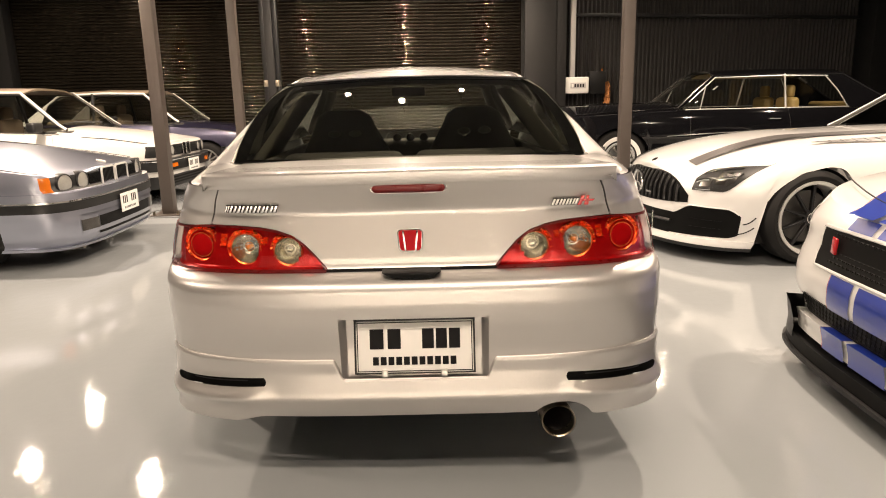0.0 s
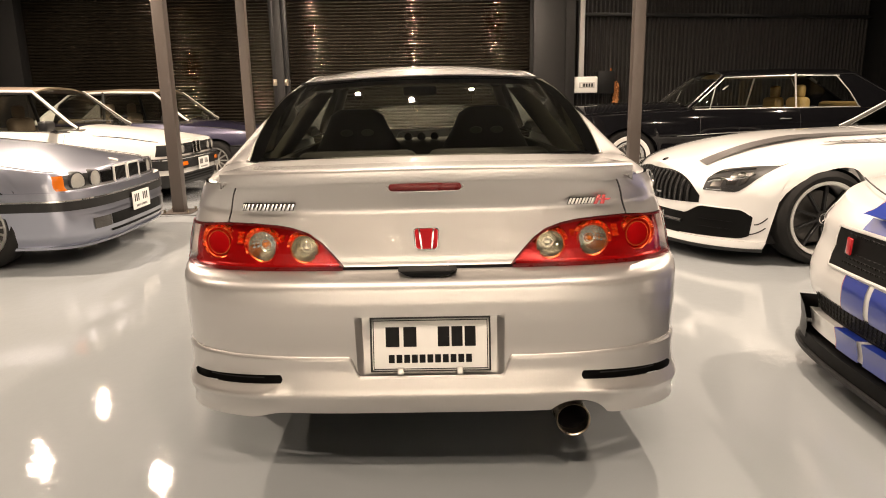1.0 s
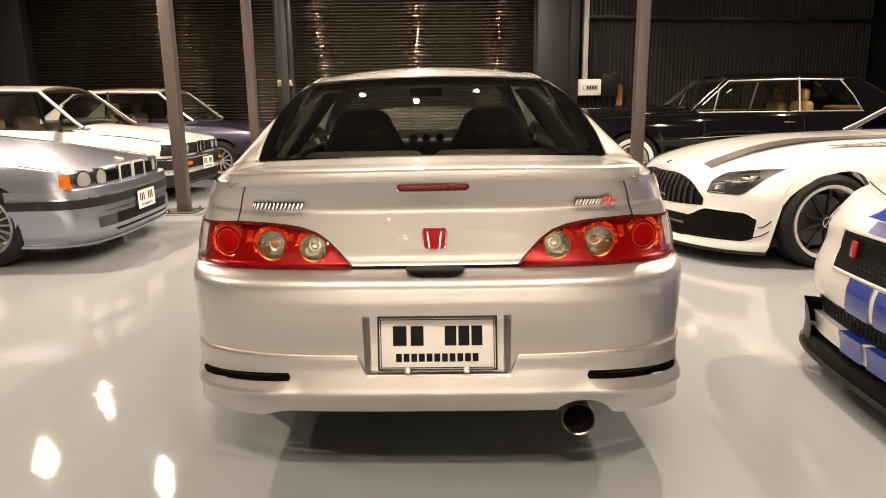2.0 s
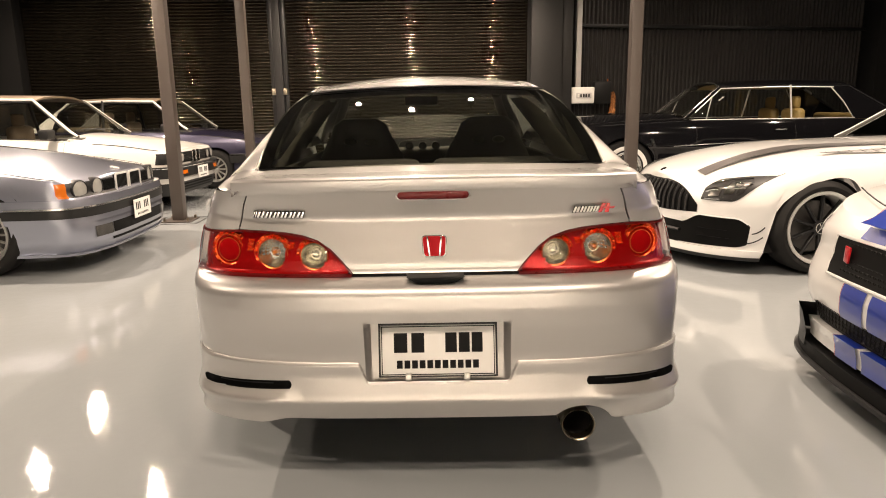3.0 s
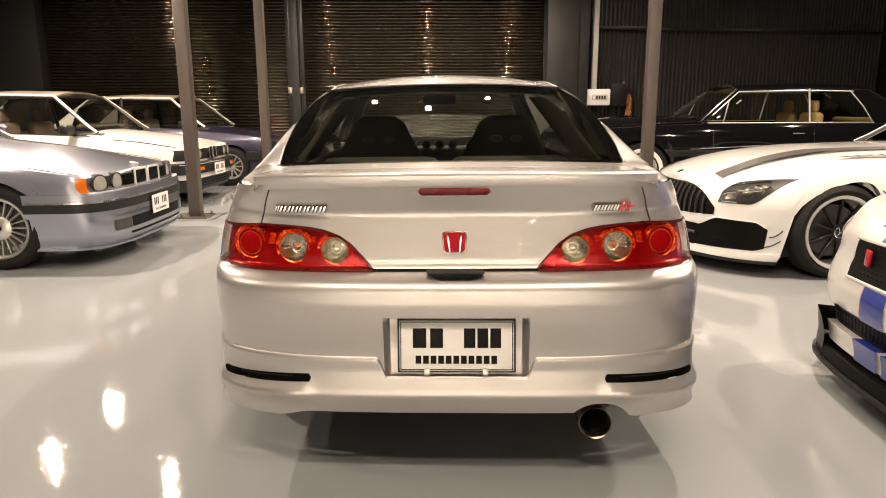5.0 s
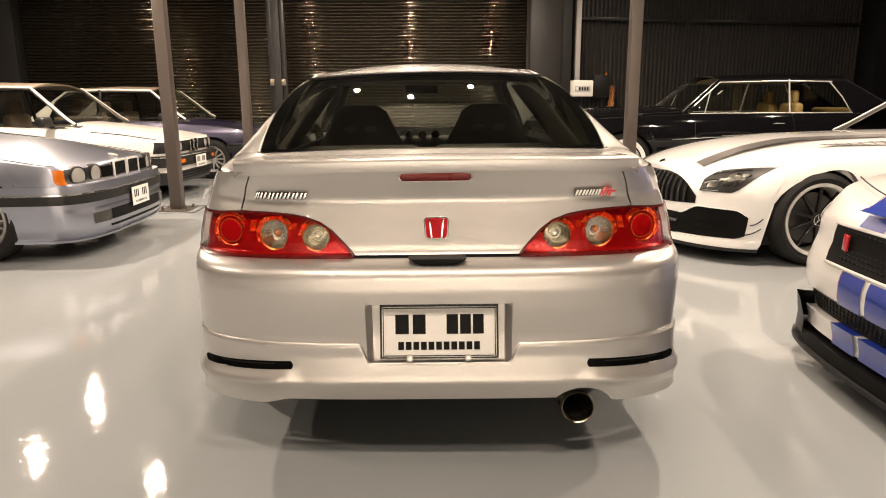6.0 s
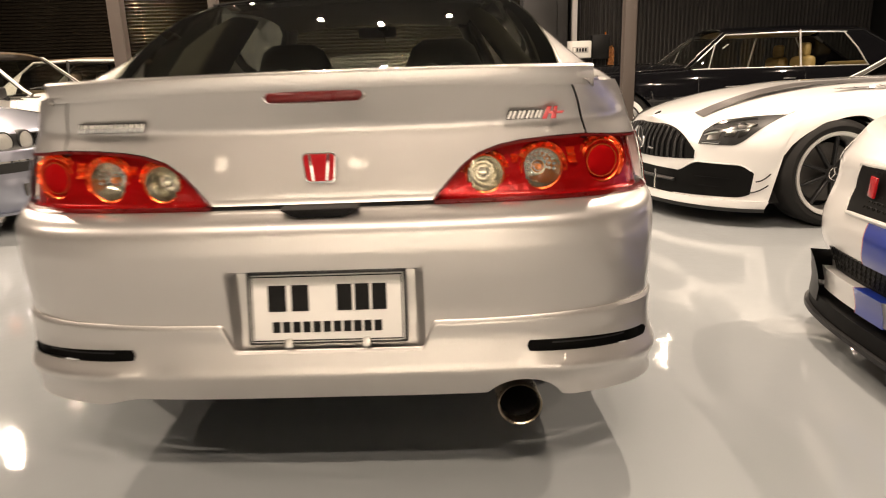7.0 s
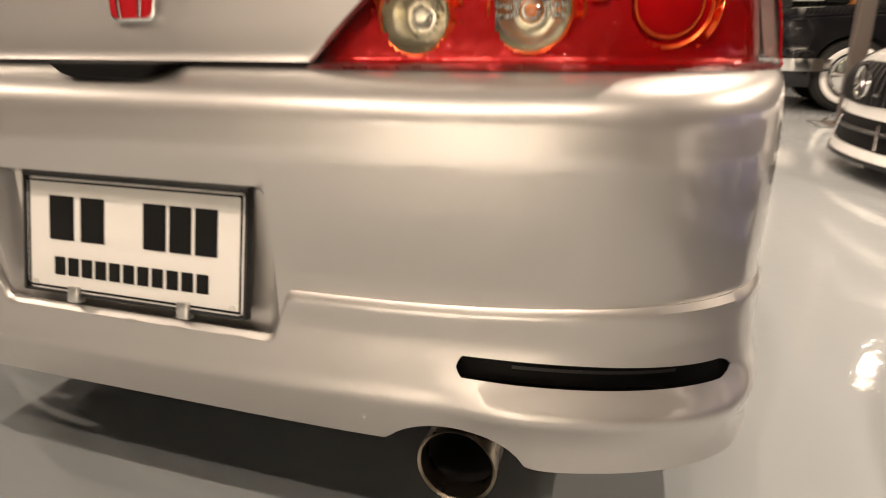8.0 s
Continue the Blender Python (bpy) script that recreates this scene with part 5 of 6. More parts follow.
    for sg in (-1, 1):
        part("wiper", tube([(sg * 0.10, 3.27, 0.985), (sg * 0.10 + 0.26, 3.18, 0.99), (sg * 0.10 + 0.46, 3.12, 0.975)], 0.008, 6), TRIM, c.t)
        part("bonnet_line", tube([(sg * (s.x_at(y, top(y)) - 0.012), y, top(y) + 0.004) for y in spaced(3.35, 4.5, 16)], 0.003, 5), TRIM, c.t)
    return c


saloon()


# ---- two boxy coupes ----
def boxy(name, m, label, paint, roof_paint, pillar):
    L = 4.33
    s = Shell(L, table([(0.15, 0.76), (0.25, 0.79), (0.40, 0.82), (0.60, 0.822), (0.72, 0.80), (0.80, 0.765), (0.9, 0.70)], 0.03), table([(0.15, 0.1), (0.4, 0.0), (0.6, 0.05), (0.9, 0.10)], 0.05), 0.20, 4.5,
              table([(0.14, 0.14), (0.24, 0.10), (0.38, 0.085), (0.50, 0.10), (0.55, 0.085), (0.68, 0.06), (0.73, 0.10), (0.8, 0.25)], 0.02), 0.26, 4.6, bow=0.015, taper=0.03)
    top = table([(0, 0.85), (1.0, 0.885), (2.3, 0.875), (3.05, 0.845), (3.7, 0.795), (4.1, 0.735), (4.27, 0.705)], 0.1)
    crown = table([(0, 0.04), (1.0, 0.05), (3.0, 0.085), (3.8, 0.065), (4.2, 0.025)], 0.1)
    c = Car(name, m, label, s, paint, top, crown, 0.21, (0.98, 3.55), 0.30, 0.335, (3.12, 0.905, 2.60, 1.30, 0.72, 0.90, 0.66, 0.56, 1.350, 0.065), "boxy coupes", roof_paint, pillar, seat_mat=BROWNCLOTH)
    four_wheels(c, (0.98, 3.55), 0.70, 0.30, 0.205, 0.19, (12, 0.020), ALLOY)
    c.nose("grille_panel", -0.76, 0.76, 0.560, 0.690, 0.003, TRIM, "black grille and lamp panel", n=50, wrap=0.93)
    for sg in (-1, 1):
        c.round_lamp(sg * 0.60, 0.625, 0.060, 0.010, ring=DARKALLOY)
        c.round_lamp(sg * 0.42, 0.625, 0.052, 0.010, ring=DARKALLOY)
        mk = c.at(sg * 0.062, 0.625, 0.016, 0.2)
        kid = part("kidney_grille", tube([(x, z, 0) for x, z in rounded(-0.05, -0.068, 0.05, 0.068, 0.016)], 0.008, 8, closed=True), CHROME, c.t, "chrome-framed kidney grille", m=mk)
        part("grille_back", box(-0.046, -0.064, -0.02, 0.046, 0.064, -0.008), MESHBLACK, kid, m=mk)
        for k in range(5):
            part("grille_slat", box(-0.036 + 0.018 * k - 0.002, -0.062, -0.008, -0.036 + 0.018 * k + 0.002, 0.062, 0.002), CHROME, kid, m=mk)
        for k in range(4):
            part("grille_slat", c_bar(c, sg, 0.125, 0.34, 0.585 + 0.026 * k), TRIM, c.t)
        c.nose("indicator", 0.44 if sg > 0 else -0.58, 0.58 if sg > 0 else -0.44, 0.435, 0.480, 0.098, AMBER, "amber bumper indicator", n=6)
        c.mirror(sg, 2.88, 0.86, TRIM)
        sd = [s_pt(s, sg, y, 0.50, 0.006) for y in spaced(0.5, 3.15, 30)]
        part("side_moulding", tube([p for p in sd if abs(p[1] - 0.98) > 0.34], 0.018, 6), TRIM, c.t, "black side moulding with a bright line")
    bum = c.nose("bumper", -0.78, 0.78, 0.400, 0.535, 0.090, TRIM, "dark impact bumper", n=50, wrap=1.04, rt=0.06)
    c.nose("bumper_edge", -0.78, 0.78, 0.512, 0.522, 0.094, CHROME, n=50, wrap=1.035, parent=bum)
    sp = c.nose("front_spoiler", -0.76, 0.76, 0.335, 0.400, 0.045, paint, "deep front spoiler", n=50, wrap=1.03)
    c.nose("lower_lip", -0.76, 0.76, 0.185, 0.337, 0.042, TRIM if paint is CREAM else paint, "deep lower lip", n=50, wrap=1.03, parent=sp)
    for k in range(3):
        c.nose("air_slot", -0.5, 0.5, 0.225 + 0.034 * k, 0.245 + 0.034 * k, 0.0445, MESHBLACK, n=30, parent=sp, rt=0, rb=0)
    c.plate(0.0, 0.425, 0.115)
    for sg in (-1, 1):
        part("wiper", tube([(sg * 0.1, 3.18, 0.965), (sg * 0.1 + 0.22, 3.08, 0.985), (sg * 0.1 + 0.42, 3.04, 0.965)], 0.008, 6), TRIM, c.t)
        part("bonnet_line", tube([(sg * (s.x_at(y, top(y)) + 0.001), y, top(y) - 0.008) for y in spaced(3.35, 4.12, 16)], 0.008, 6), TRIM, c.t)
    return c


def c_bar(c, sg, x0, x1, z):
    p = [c.at(sg * x, z, 0.008).translation for x in spaced(x0, x1, 5)]
    return tube(p, 0.005, 5)


boxy("cream_coupe", pose(-3.23 - 4.33, 6.75, 0, 0, 0, -90), "cream-white boxy two-door coupe with a brown roof and black mirrors", CREAM, TANROOF, CREAM)
boxy("violet_coupe", pose(-2.86 - 4.33, 9.15, 0, 0, 0, -90), "violet boxy two-door coupe with a brown roof and pale pillars", PURPLE, TANROOF, CREAM)


# ---- black chrome-trimmed saloon coupe ----
def grand_tourer():
    L = 5.17
    s = Shell(L, table([(0.2, 0.84), (0.35, 0.90), (0.6, 0.915), (0.8, 0.89), (0.9, 0.85), (1.0, 0.76)], 0.04), table([(0.2, 0.2), (0.4, 0.05), (0.6, 0.0), (0.9, 0.12)], 0.06), 0.40, 2.6,
              table([(0.2, 0.16), (0.4, 0.10), (0.7, 0.06), (0.9, 0.10), (1.0, 0.2)], 0.04), 0.30, 3.4, bow=0.02, taper=0.03)
    top = table([(0, 0.80), (0.5, 0.90), (1.2, 0.955), (2.4, 0.955), (3.4, 0.955), (4.2, 0.925), (4.9, 0.885), (5.1, 0.87)], 0.15)
    crown = table([(0, 0.03), (1.0, 0.05), (3.3, 0.09), (4.5, 0.13), (5.0, 0.14)], 0.15)
    c = Car("black_tourer", pose(1.45 + L, 7.92, 0, 0, 0, 90), "black two-door tourer with chrome window frames and tan seats", s, BLACKPAINT, top, crown, 0.24, (1.18, 4.30), 0.36, 0.385, (3.50, 0.985, 3.02, 1.34, 0.66, 0.97, 0.74, 0.59, 1.405, 0.085), "", BLACKPAINT, BLACKPAINT, BRIGHT, CARGLASS, TAN, 1.32, 2.14, 0.007, 0.22)
    for sg in (-1, 1):
        part("window_trim", tube([(sg * 0.765, 1.33, 0.965), (sg * 0.70, 1.44, 1.17), (sg * 0.605, 1.58, 1.372)], 0.008, 6), BRIGHT, c.t)
    for a in (1.18, 4.30):
        for sg in (-1, 1):
            w = wheel(c.t, sg * 0.775, a, 0.36, 0.20, 0.20, (5, 0.10), sg, CHROME, ALLOY)
            m = Matrix.Translation((sg * 0.775, a, 0.36)) @ Matrix.Rotation(radians(90 * sg), 4, "Y")
            part("whitewall", lathe([(0.225, 0.097), (0.232, 0.102), (0.275, 0.1025), (0.282, 0.098)], 48), PLATEWHITE, w, "white sidewall band", m=m)
            part("hub_dish", lathe([(0.19, 0.06), (0.15, 0.085), (0.08, 0.092), (0.06, 0.11), (0.0, 0.115)], 40), CHROME, w, m=m)
    for sg in (-1, 1):
        c.round_lamp(sg * 0.66, 0.70, 0.082, 0.02)
        c.round_lamp(sg * 0.47, 0.70, 0.082, 0.02)
        c.nose("lamp_brow", 0.40 if sg > 0 else -0.78, 0.78 if sg > 0 else -0.40, 0.785, 0.812, 0.045, CHROME, n=10)
        part("vent_bar", tube([(sg * 0.765, 3.25, 0.96), (sg * 0.655, 3.15, 1.27)], 0.008, 6), BRIGHT, c.t)
        part("body_line", tube([s_pt(s, sg, y, 0.66 + 0.05 * math.sin(y), 0.002) for y in spaced(0.5, 3.7, 30)], 0.006, 6), CHROME, c.t)
        part("wing_line", tube([(sg * (s.x_at(y, top(y)) - 0.05), y, top(y) + 0.035) for y in spaced(3.4, 4.9, 16)], 0.008, 6), CHROME, c.t)
        part("screen_trim", tube([(sg * 0.752, 3.53, 0.99), (sg * 0.69, 3.33, 1.17), (sg * 0.605, 3.05, 1.395)], 0.009, 6), CHROME, c.t, "chrome windscreen frame")
    part("screen_trim", tube([(0.72 * (k / 8 - 1), 3.53 + 0.07 * (1 - (k / 8 - 1) ** 2), 0.992 + 0.045 * (1 - abs(k / 8 - 1) ** 3)) for k in range(17)], 0.009, 6), CHROME, c.t)
    part("roof_lining", grid(8, 8, lambda i, j: ((i / 4 - 1) * 0.54, 1.42 + 1.52 * j / 8, 1.372 + 0.05 * (1 - abs(i / 4 - 1) ** 3))), TAN, c.t, "tan roof lining")
    rad = part("radiator_shell", box(-0.26, 5.02, 0.42, 0.26, 5.15, 1.02, 0.02, 2), CHROME, c.t, "upright chrome radiator shell")
    for k in range(11):
        part("grille_slat", box(-0.21 + 0.042 * k - 0.008, 5.148, 0.46, -0.21 + 0.042 * k + 0.008, 5.158, 0.97, 0.003, 1), CHROME, rad)
    c.nose("bumper", -0.85, 0.85, 0.40, 0.52, 0.10, CHROME, "chrome bumper", n=50, wrap=1.06, rt=0.05)
    part("bonnet_ridge", tube([(0, y, top(y) + crown(y) + 0.004) for y in spaced(3.4, 5.0, 14)], 0.008, 6), CHROME, c.t)
    part("sticker", grid(1, 1, lambda i, j: (-0.42 - 0.08 * i, 2.98 - 0.06 * j, 1.21 + 0.05 * j)), PLATEWHITE, c.t, "small white window sticker")
    return c


grand_tourer()


# ---- white long-bonnet sports coupe ----
def sports():
    L = 4.55
    s = Shell(L, table([(0.08, 0.93), (0.16, 0.955), (0.3, 0.965), (0.5, 0.985), (0.62, 0.975), (0.72, 0.93), (0.80, 0.86), (0.9, 0.76)], 0.04), table([(0.1, 0.2), (0.4, 0.0), (0.7, 0.05), (0.9, 0.15)], 0.06), 0.60, 2.4,
              table([(0.06, 0.03), (0.10, 0.0), (0.16, 0.03), (0.30, 0.045), (0.50, 0.055), (0.60, 0.10), (0.68, 0.20), (0.76, 0.36), (0.85, 0.6)], 0.03), 0.62, 2.2, bow=0.02, taper=0.015)
    top = table([(0, 0.80), (0.8, 0.90), (1.6, 0.83), (2.6, 0.785), (3.3, 0.770), (3.64, 0.762), (3.95, 0.718), (4.2, 0.655), (4.40, 0.61), (4.5, 0.585)], 0.10)
    crown = table([(0, 0.04), (1.0, 0.05), (2.5, 0.10), (3.2, 0.10), (3.7, 0.10), (4.05, 0.09), (4.3, 0.07), (4.5, 0.035)], 0.12)
    c = Car("white_sports_coupe", pose(1.58, 3.54, 0, 0, 0, 96.5) @ Matrix.Translation((0, -L, 0)), "white long-bonnet sports coupe with a slatted grille", s, WHITE, top, crown, 0.14, (1.05, 3.68), 0.326, 0.340, (2.42, 0.85, 1.80, 1.05, 0.35, 0.90, 0.72, 0.52, 1.265, 0.03), "", None, WHITE, TRIM, DARKTINT)
    four_wheels(c, (1.05, 3.68), 0.850, 0.326, 0.27, 0.248, (10, 0.020), BRIGHT, DARKALLOY)
    hub_rings(c, 3.68, 0.850, 0.326, 0.27)
    # grille
    gt = lambda x: 0.608 - 0.10 * (abs(x) / 0.53) ** 4
    gb_ = lambda x: 0.380 + 0.02 * (abs(x) / 0.53) ** 2
    gr = c.nose("grille", -0.59, 0.59, gb_, gt, 0.004, MESHBLACK, "black grille with upright slats", n=40, rt=0.0, rb=0.0)
    for k in range(17):
        x = -0.50 + 1.0 * k / 16
        pts = [c.at(x, gb_(x) + 0.006 + (gt(x) - gb_(x) - 0.012) * q / 5, 0.014).translation for q in range(6)]
        part("grille_slat", tube(pts, 0.008, 6, flat=1.4), DARKALLOY, gr)
    em = c.at(0.0, 0.50, 0.035, 0.0)
    part("round_emblem", lathe([(0.075, 0.0), (0.082, 0.010), (0.090, 0.010), (0.093, 0.0)], 36), CHROME, gr, "chrome ring emblem", m=em)
    part("emblem_disc", lathe([(0.0, 0.004), (0.074, 0.0)], 30), TRIM, gr, m=em)
    for a in (90, 210, 330):
        part("emblem_bar", tube([(0, 0, 0.006), (0.075 * math.cos(radians(a)), 0.075 * math.sin(radians(a)), 0.006)], 0.007, 6), CHROME, gr, m=em)
    part("grille_badge", join(*[box(0.20 + 0.022 * k, 0.0, 0.02, 0.215 + 0.022 * k, 0.014, 0.026) for k in range(4)]), CHROME, gr, m=c.at(0.0, 0.44, 0.02, 0.0))
    for sg in (-1, 1):
        # headlamp: a swept almond let into the wing
        U0, U1 = abs(s.u_front(0.605, 0.58)), 0.785

        def lo(q):
            return 0.500 + 0.004 * q + 0.20 * step(q, 0.50, 1.06) ** 1.15

        def hi(q):
            return 0.634 + 0.050 * q + 0.012 * math.sin(math.pi * min(1, max(0, q))) - 0.055 * (1 - min(1, max(0, q) * 6)) ** 2
        us = [sg * u for u in spaced(U0, U1, 46)]
        fx = lambda u: (abs(u) - U0) / (U1 - U0)
        la = part("headlamp", strip(s.front, us, lambda u: lo(fx(u)), lambda u: max(lo(fx(u)) + 0.004, hi(fx(u))), 6, lambda p, u, z: 0.004), TRIM, c.t, "swept dark headlamp with bright strips")
        for k0, k1, f0, f1 in ((5, 14, 0.20, 0.62), (16, 24, 0.30, 0.80), (25, 31, 0.25, 0.75)):
            part("reflector", strip(s.front, us[k0:k1], lambda u: lo(fx(u)) * (1 - f0) + hi(fx(u)) * f0, lambda u: lo(fx(u)) * (1 - f1) + hi(fx(u)) * f1, 3, lambda p, u, z: 0.007), SMOKECHROME, la, "smoked reflector", sharp=10)
        part("light_strip", tube([s.front(u, hi(fx(u)) - 0.016) * 1.0 + Vector((sg * 0.003, 0.008, 0)) for u in us[4:30]], 0.005, 6), CHROME, la)
        part("light_strip", tube([s.front(u, lo(fx(u)) + 0.012) * 1.0 + Vector((sg * 0.003, 0.008, 0)) for u in us[3:16]], 0.006, 6), CHROME, la)
        part("light_strip", tube([s.front(u, (lo(fx(u)) + hi(fx(u))) / 2 + 0.004) * 1.0 + Vector((sg * 0.003, 0.008, 0)) for u in us[2:12]], 0.010, 6), CHROME, la)
        part("light_tube", tube([s.front(u, lo(fx(u)) * 0.45 + hi(fx(u)) * 0.55) + Vector((0, 0.008, 0)) for u in us[12:34]], 0.007, 6), CHROME, la)
        pm = c.at(sg * 0.79, 0.610, 0.003, 1.0)
        part("projector", lathe([(0.030, -0.01), (0.030, 0.002), (0.024, 0.005), (0.0, 0.006)], 24), CHROME, la, m=pm)
        part("lamp_lens", strip(s.front, us, lambda u: lo(fx(u)) - 0.003, lambda u: max(lo(fx(u)) + 0.004, hi(fx(u)) + 0.003), 5, lambda p, u, z: 0.014, roll_b=0.018, roll_t=0.018), LAMPGLASS, la)
        # corner intake
        kx = lambda x: (abs(x) - 0.455) / 0.415
        ib = lambda x: 0.170 + 0.014 * kx(x) + 0.018 * max(0.0, (kx(x) - 0.90) / 0.10) ** 2
        it = lambda x: 0.318 + 0.070 * step(kx(x), 0.0, 0.40) - 0.006 * kx(x) - 0.040 * max(0.0, (kx(x) - 0.88) / 0.12) ** 2
        it_ = c.nose("air_intake", 0.455 if sg > 0 else -0.87, 0.87 if sg > 0 else -0.455, ib, it, 0.004, MESHBLACK, "black corner air intake", n=44, rt=0, rb=0)
        for k in range(2):
            c.nose("intake_blade", 0.60 if sg > 0 else -0.80, 0.80 if sg > 0 else -0.60, 0.235 + 0.055 * k, 0.243 + 0.055 * k, 0.010, MESHBLACK, n=10, parent=it_)
        part("intake_lip", tube([c.at(sg * x, it(x) + 0.004, 0.002).translation for x in spaced(0.46, 0.868, 24)], 0.005, 6), WHITE, it_)
        # dive planes
        for k, z in enumerate((0.215, 0.285)):
            us2 = [sg * u for u in spaced(0.735 + 0.03 * k, 0.838, 8)]
            part("dive_plane", tube([s.front(u, z + 0.05 * (i / 8) ** 2) for i, u in enumerate(us2)], 0.0045, 6), TRIM, c.t, "small corner dive plane")
        # bonnet stripes and vents
        if sg < 0:
            part("bonnet_stripe", grid(3, 26, lambda i, j: st_pt(s, top, crown, sg * (0.37 + 0.042 * i), 2.55 + (4.30 - 2.55) * j / 26, 0.003)), GREYSTRIPE, c.t, "grey bonnet stripe")
        part("bonnet_vent", grid(6, 16, lambda i, j: st_pt(s, top, crown, sg * (0.62 + (0.02 + 0.12 * (1 - j / 16)) * i / 6 + 0.05 * j / 16), 2.90 + 0.65 * j / 16, 0.004)), GREYSTRIPE, c.t, "slatted bonnet vent")
        for k in range(7):
            part("vent_slat", tube([st_pt(s, top, crown, sg * (0.622 + 0.045 * k / 6 + 0.12 * q * (1 - k / 7)), 2.95 + 0.55 * k / 6, 0.005) for q in (0.05, 0.5, 1.0)], 0.0025, 5), TRIM, c.t)
    mi = c.nose("air_intake", -0.46, 0.46, 0.165, 0.320, 0.003, MESHBLACK, "black centre air intake", n=40, rt=0, rb=0)
    part("crossbar", tube([c.at(x, 0.255, 0.012).translation for x in spaced(-0.46, 0.46, 12)], 0.012, 6), TRIM, mi)
    part("strut", tube([c.at(-0.30, 0.18, 0.03).translation, c.at(-0.26, 0.30, 0.02).translation], 0.007, 6), CHROME, mi, "bright strut")
    part("strut", tube([c.at(0.30, 0.18, 0.03).translation, c.at(0.26, 0.30, 0.02).translation], 0.007, 6), CHROME, mi, "bright strut")
    c.nose("splitter", -0.9, 0.9, 0.095, 0.118, 0.022, TRIM, "black front splitter", n=60, wrap=0.86, rt=0.05, rb=0.04)
    c.nose("splitter_edge", -0.9, 0.9, 0.116, 0.165, 0.014, WHITE, n=60, wrap=0.86, rt=0.05)
    part("bonnet_badge", lathe([(0.0, 0.005), (0.022, 0.004), (0.026, 0.0)], 20), CHROME, c.t, m=Matrix.Translation((0, 4.40, top(4.40) + crown(4.4) + 0.003)) @ Matrix.Rotation(radians(-28), 4, "X"))
    return c


def st_pt(s, top, crown, x, y, d):
    """A point on the bonnet at x, y, lifted by d."""
    w = max(0.05, s.x_at(y, top(y)))
    t = max(-1, min(1, x / w))
    return (x, y, top(y) + crown(y) * (1 - abs(t) ** 2.6) + d)


sports()


# ---- white muscle coupe with blue stripes ----
def muscle():
    L = 4.80
    s = Shell(L, table([(0.1, 0.90), (0.2, 0.92), (0.35, 0.945), (0.55, 0.96), (0.7, 0.945), (0.8, 0.90), (0.9, 0.82)], 0.04), table([(0.1, 0.2), (0.4, 0.0), (0.7, 0.0), (0.9, 0.1)], 0.06), 0.35, 3.0,
              table([(0.08, 0.03), (0.2, 0.05), (0.29, 0.03), (0.36, 0.0), (0.44, 0.0), (0.50, 0.022), (0.56, 0.045), (0.645, 0.045), (0.69, 0.08), (0.76, 0.12), (0.85, 0.22), (0.95, 0.5)], 0.02), 0.30, 3.5, bow=0.015, taper=0.01)
    top = table([(0, 0.92), (1.0, 0.96), (2.4, 0.93), (3.2, 0.93), (3.85, 0.945), (4.3, 0.885), (4.6, 0.785), (4.76, 0.70)], 0.08)
    crown = table([(0, 0.04), (1.0, 0.05), (2.9, 0.10), (3.7, 0.08), (4.4, 0.05), (4.7, 0.02)], 0.12)
    c = Car("striped_muscle_coupe", pose(1.555, 0.265, 0, 0, 0, 90) @ Matrix.Translation((0, -L, 0)), "white muscle coupe with broad blue stripes and a black splitter", s, WHITE, top, crown, 0.16, (1.10, 3.82), 0.35, 0.385, (2.95, 0.98, 2.25, 1.35, 0.55, 1.0, 0.76, 0.56, 1.37, 0.03), "", None, WHITE, TRIM, TINTED)
    four_wheels(c, (1.10, 3.82), 0.80, 0.35, 0.28, 0.25, (10, 0.024), ALLOY, DARKALLOY)
    gt = lambda x: 0.646 - 0.008 * (abs(x) / 0.6) ** 2
    gb_ = lambda x: 0.492 - 0.006 * (abs(x) / 0.6) ** 2
    gr = c.nose("grille", -0.53, 0.53, gb_, gt, -0.035, MESHBLACK, "black honeycomb grille", n=40, rt=0, rb=0)
    c.nose("grille_mouth", -0.60, 0.60, lambda x: gb_(x) - 0.003, lambda x: gt(x) + 0.003, 0.007, MESHBLACK, n=40, rt=0.0, rb=0.0)
    loop = [(x, gt(x) + 0.004) for x in spaced(-0.585, 0.585, 30)] + [(0.600, 0.60), (0.606, 0.53)] + [(x, gb_(x) - 0.004) for x in spaced(0.592, -0.592, 30)] + [(-0.606, 0.53), (-0.600, 0.60)]
    part("mouth_rim", tube([c.at(x, z, 0.002).translation for x, z in loop], 0.008, 8, closed=True), WHITE, gr, "white moulded rim of the grille mouth")
    for r in range(7):
        for k in range(44):
            x = -0.64 + 0.0297 * k + (0.0149 if r % 2 else 0)
            if x < 0.0 or x > 0.50:
                continue
            m = c.at(x, 0.508 + 0.0180 * r, 0.004, 1.0)
            part("grille_cell", HONEY.copy(), MESHBLACK, gr, m=m)
    part("badge", box(-0.017, -0.033, 0.0, 0.017, 0.033, 0.010, 0.003), REDPAINT, c.t, "small upright red badge", m=c.at(0.470, 0.583, 0.014) @ Matrix.Rotation(radians(-8), 4, "Z"))
    lg = c.nose("lower_grille", -0.68, 0.68, 0.258, 0.342, 0.003, MESHBLACK, "black lower grille", n=40, rt=0, rb=0)
    for r in range(3):
        for k in range(24):
            m = c.at(0.02 + 0.0270 * k + (0.0149 if r % 2 else 0), 0.290 + 0.0215 * r, 0.006, 1.0)
            part("grille_cell", HONEY.copy(), MESHBLACK, lg, m=m)
    beam = c.nose("lower_beam", -0.70, 0.70, 0.182, 0.262, 0.040, WHITE, "white lower beam with blue stripes", n=40, rt=0.05)
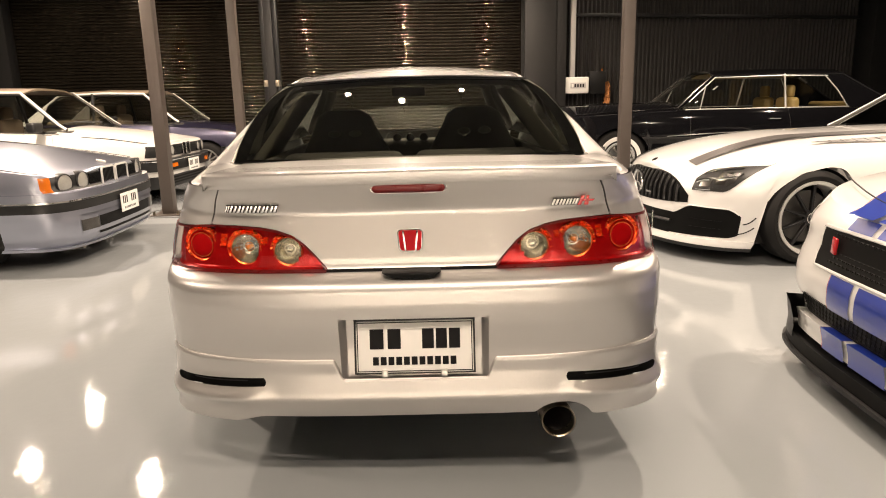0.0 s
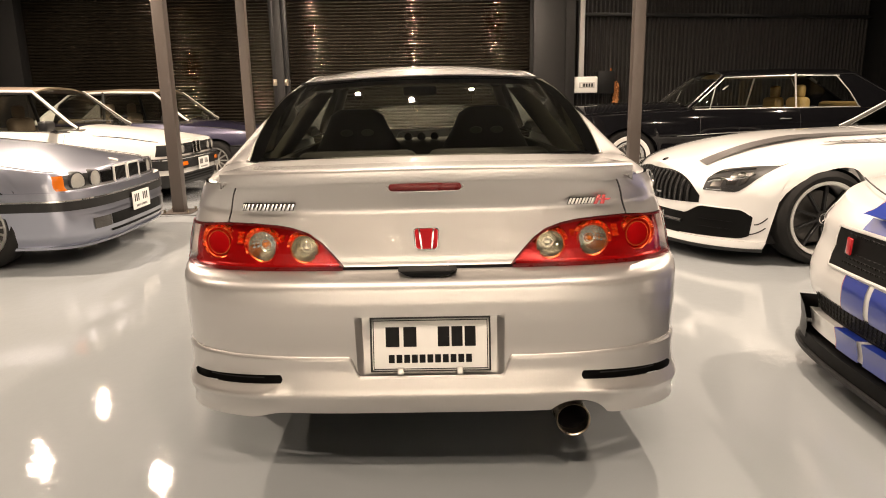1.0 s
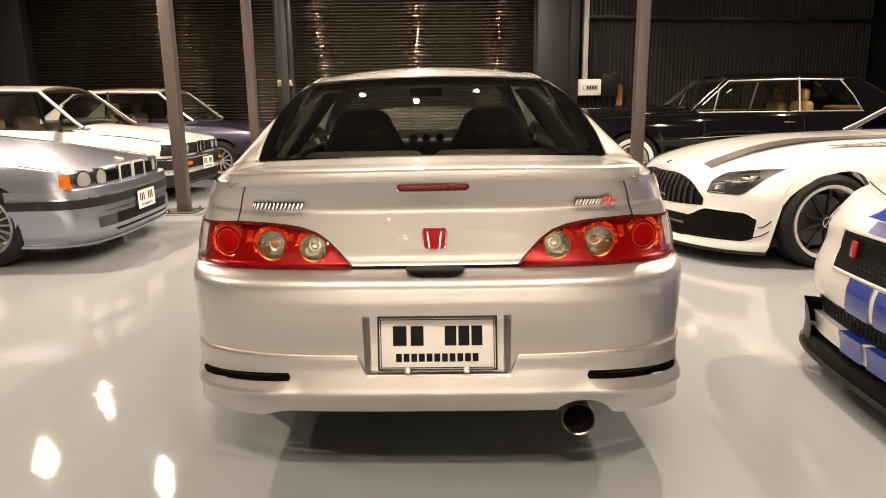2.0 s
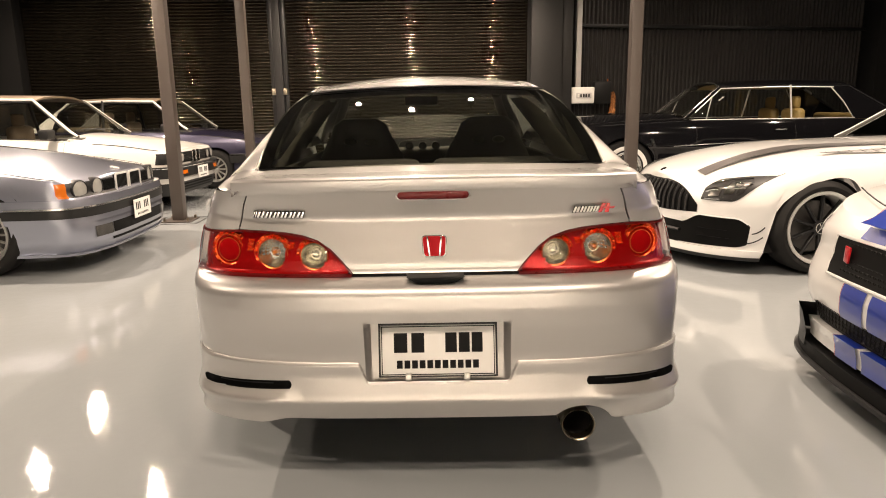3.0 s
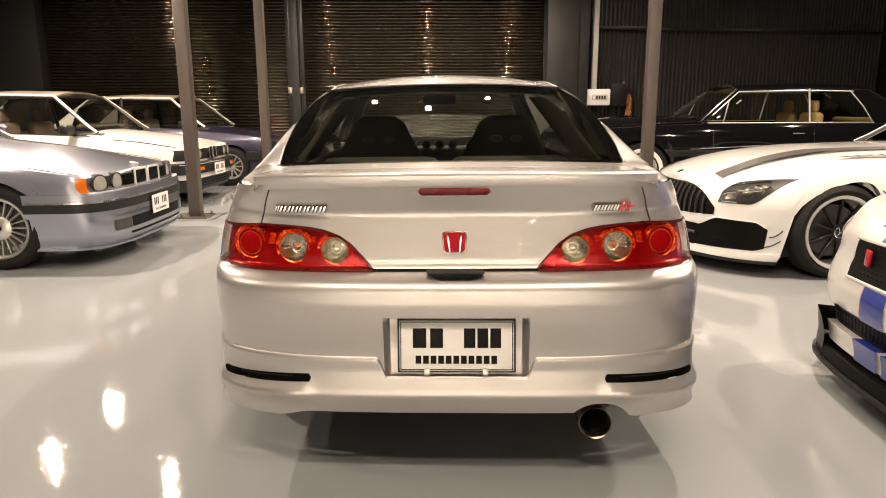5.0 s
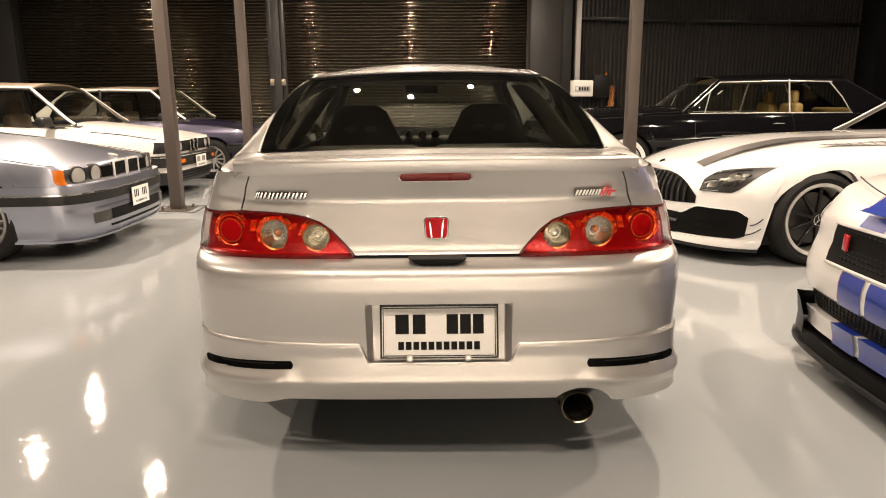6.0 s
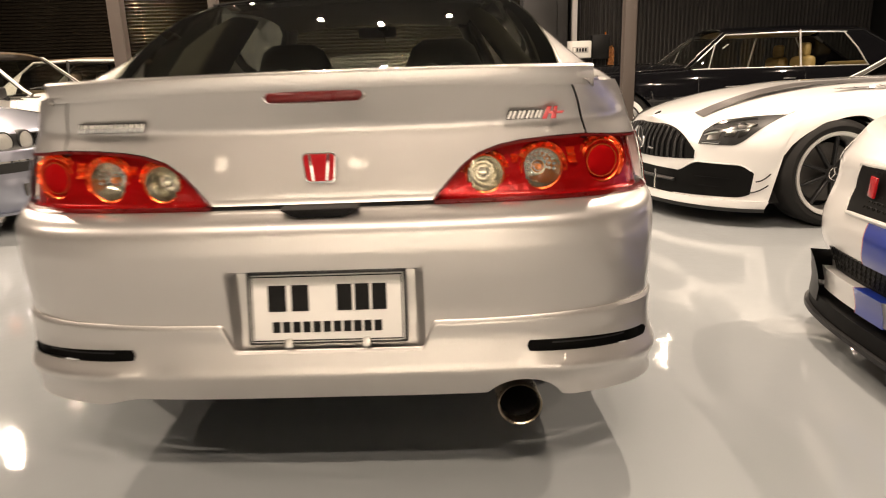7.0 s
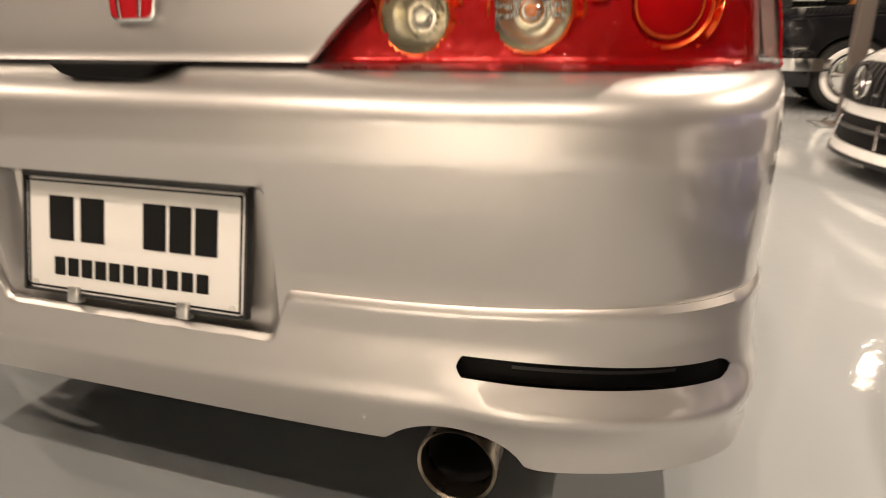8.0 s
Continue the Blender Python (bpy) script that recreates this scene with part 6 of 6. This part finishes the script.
    for a, b in ((0.035, 0.250), (0.282, 0.435), (-0.250, -0.035), (-0.435, -0.282)):
        c.nose("stripe", a, b, 0.180, 0.264, 0.0475, BLUE, "blue stripe", n=8, parent=beam, rt=0.05)
        c.nose("stripe", a, b, 0.654, 0.700, 0.0035, BLUE, "blue stripe", n=8, nz=4, rt=0.0)
        c.nose("stripe", a, b, 0.342, 0.476, 0.0035, BLUE, "blue stripe", n=8, nz=10, rt=0.02)
        part("stripe", grid(4, 50, lambda i, j: st_pt(s, top, crown, a + (b - a) * i / 4, 2.9 + (4.752 - 2.9) * j / 50, 0.0025 + 0.007 * min(1.0, (50 - j) / 12))), BLUE, c.t, "blue bonnet stripe")
        e = b + 0.001 if abs(b) > abs(a) else a - 0.004
        if abs(e) < 0.4:
            continue
        c.nose("pinstripe", e, e + 0.003, 0.342, 0.476, 0.0035, REDPAINT, n=2, nz=10)
        c.nose("pinstripe", e, e + 0.003, 0.180, 0.264, 0.0475, REDPAINT, n=2, parent=beam)
        part("pinstripe", grid(1, 50, lambda i, j: st_pt(s, top, crown, e + 0.003 * i, 2.9 + (4.735 - 2.9) * j / 50, 0.0026 + 0.007 * min(1.0, (50 - j) / 12))), REDPAINT, c.t)
    sp = c.nose("splitter", -0.9, 0.9, 0.112, 0.160, 0.064, MESHBLACK, "black front splitter with scuffs", n=60, wrap=0.80, rt=0.05, rb=0.05)
    c.nose("splitter_lip", -0.9, 0.9, 0.096, 0.110, 0.078, TRIM, n=60, wrap=0.80, rt=0.05, rb=0.05, parent=sp)
    for sg in (-1, 1):
        a, b = (0.668, 0.82) if sg > 0 else (-0.82, -0.668)
        c.nose("winglet", a, b, lambda x: 0.14, lambda x: 0.312 - 0.12 * (abs(x) - 0.685) / 0.115, 0.068, TRIM, "black splitter winglet", n=8, parent=sp)
        us = [sg * u for u in spaced(abs(s.u_front(0.80, 0.70)), 0.99, 16)]
        la = part("headlamp", strip(s.front, us, lambda u: 0.615 + 0.02 * abs(u), lambda u: 0.690, 4, lambda p, u, z: 0.004), LAMPGLASS, c.t, "slim headlamp")
        part("backing", strip(s.front, us, lambda u: 0.617 + 0.02 * abs(u), lambda u: 0.688, 4, lambda p, u, z: 0.001), TRIM, la)
        c.mirror(sg, 2.75, 0.95, WHITE)
    part("bonnet_line", tube([st_pt(s, top, crown, x, 4.70 - 0.16 * (x / 0.8) ** 2, 0.001) for x in spaced(-0.8, 0.8, 30)], 0.003, 5), TRIM, c.t)
    return c


HONEY = lathe([(0.0120, 0.0), (0.0145, 0.0018), (0.0165, 0.0)], 6)
muscle()
HONEY.free()
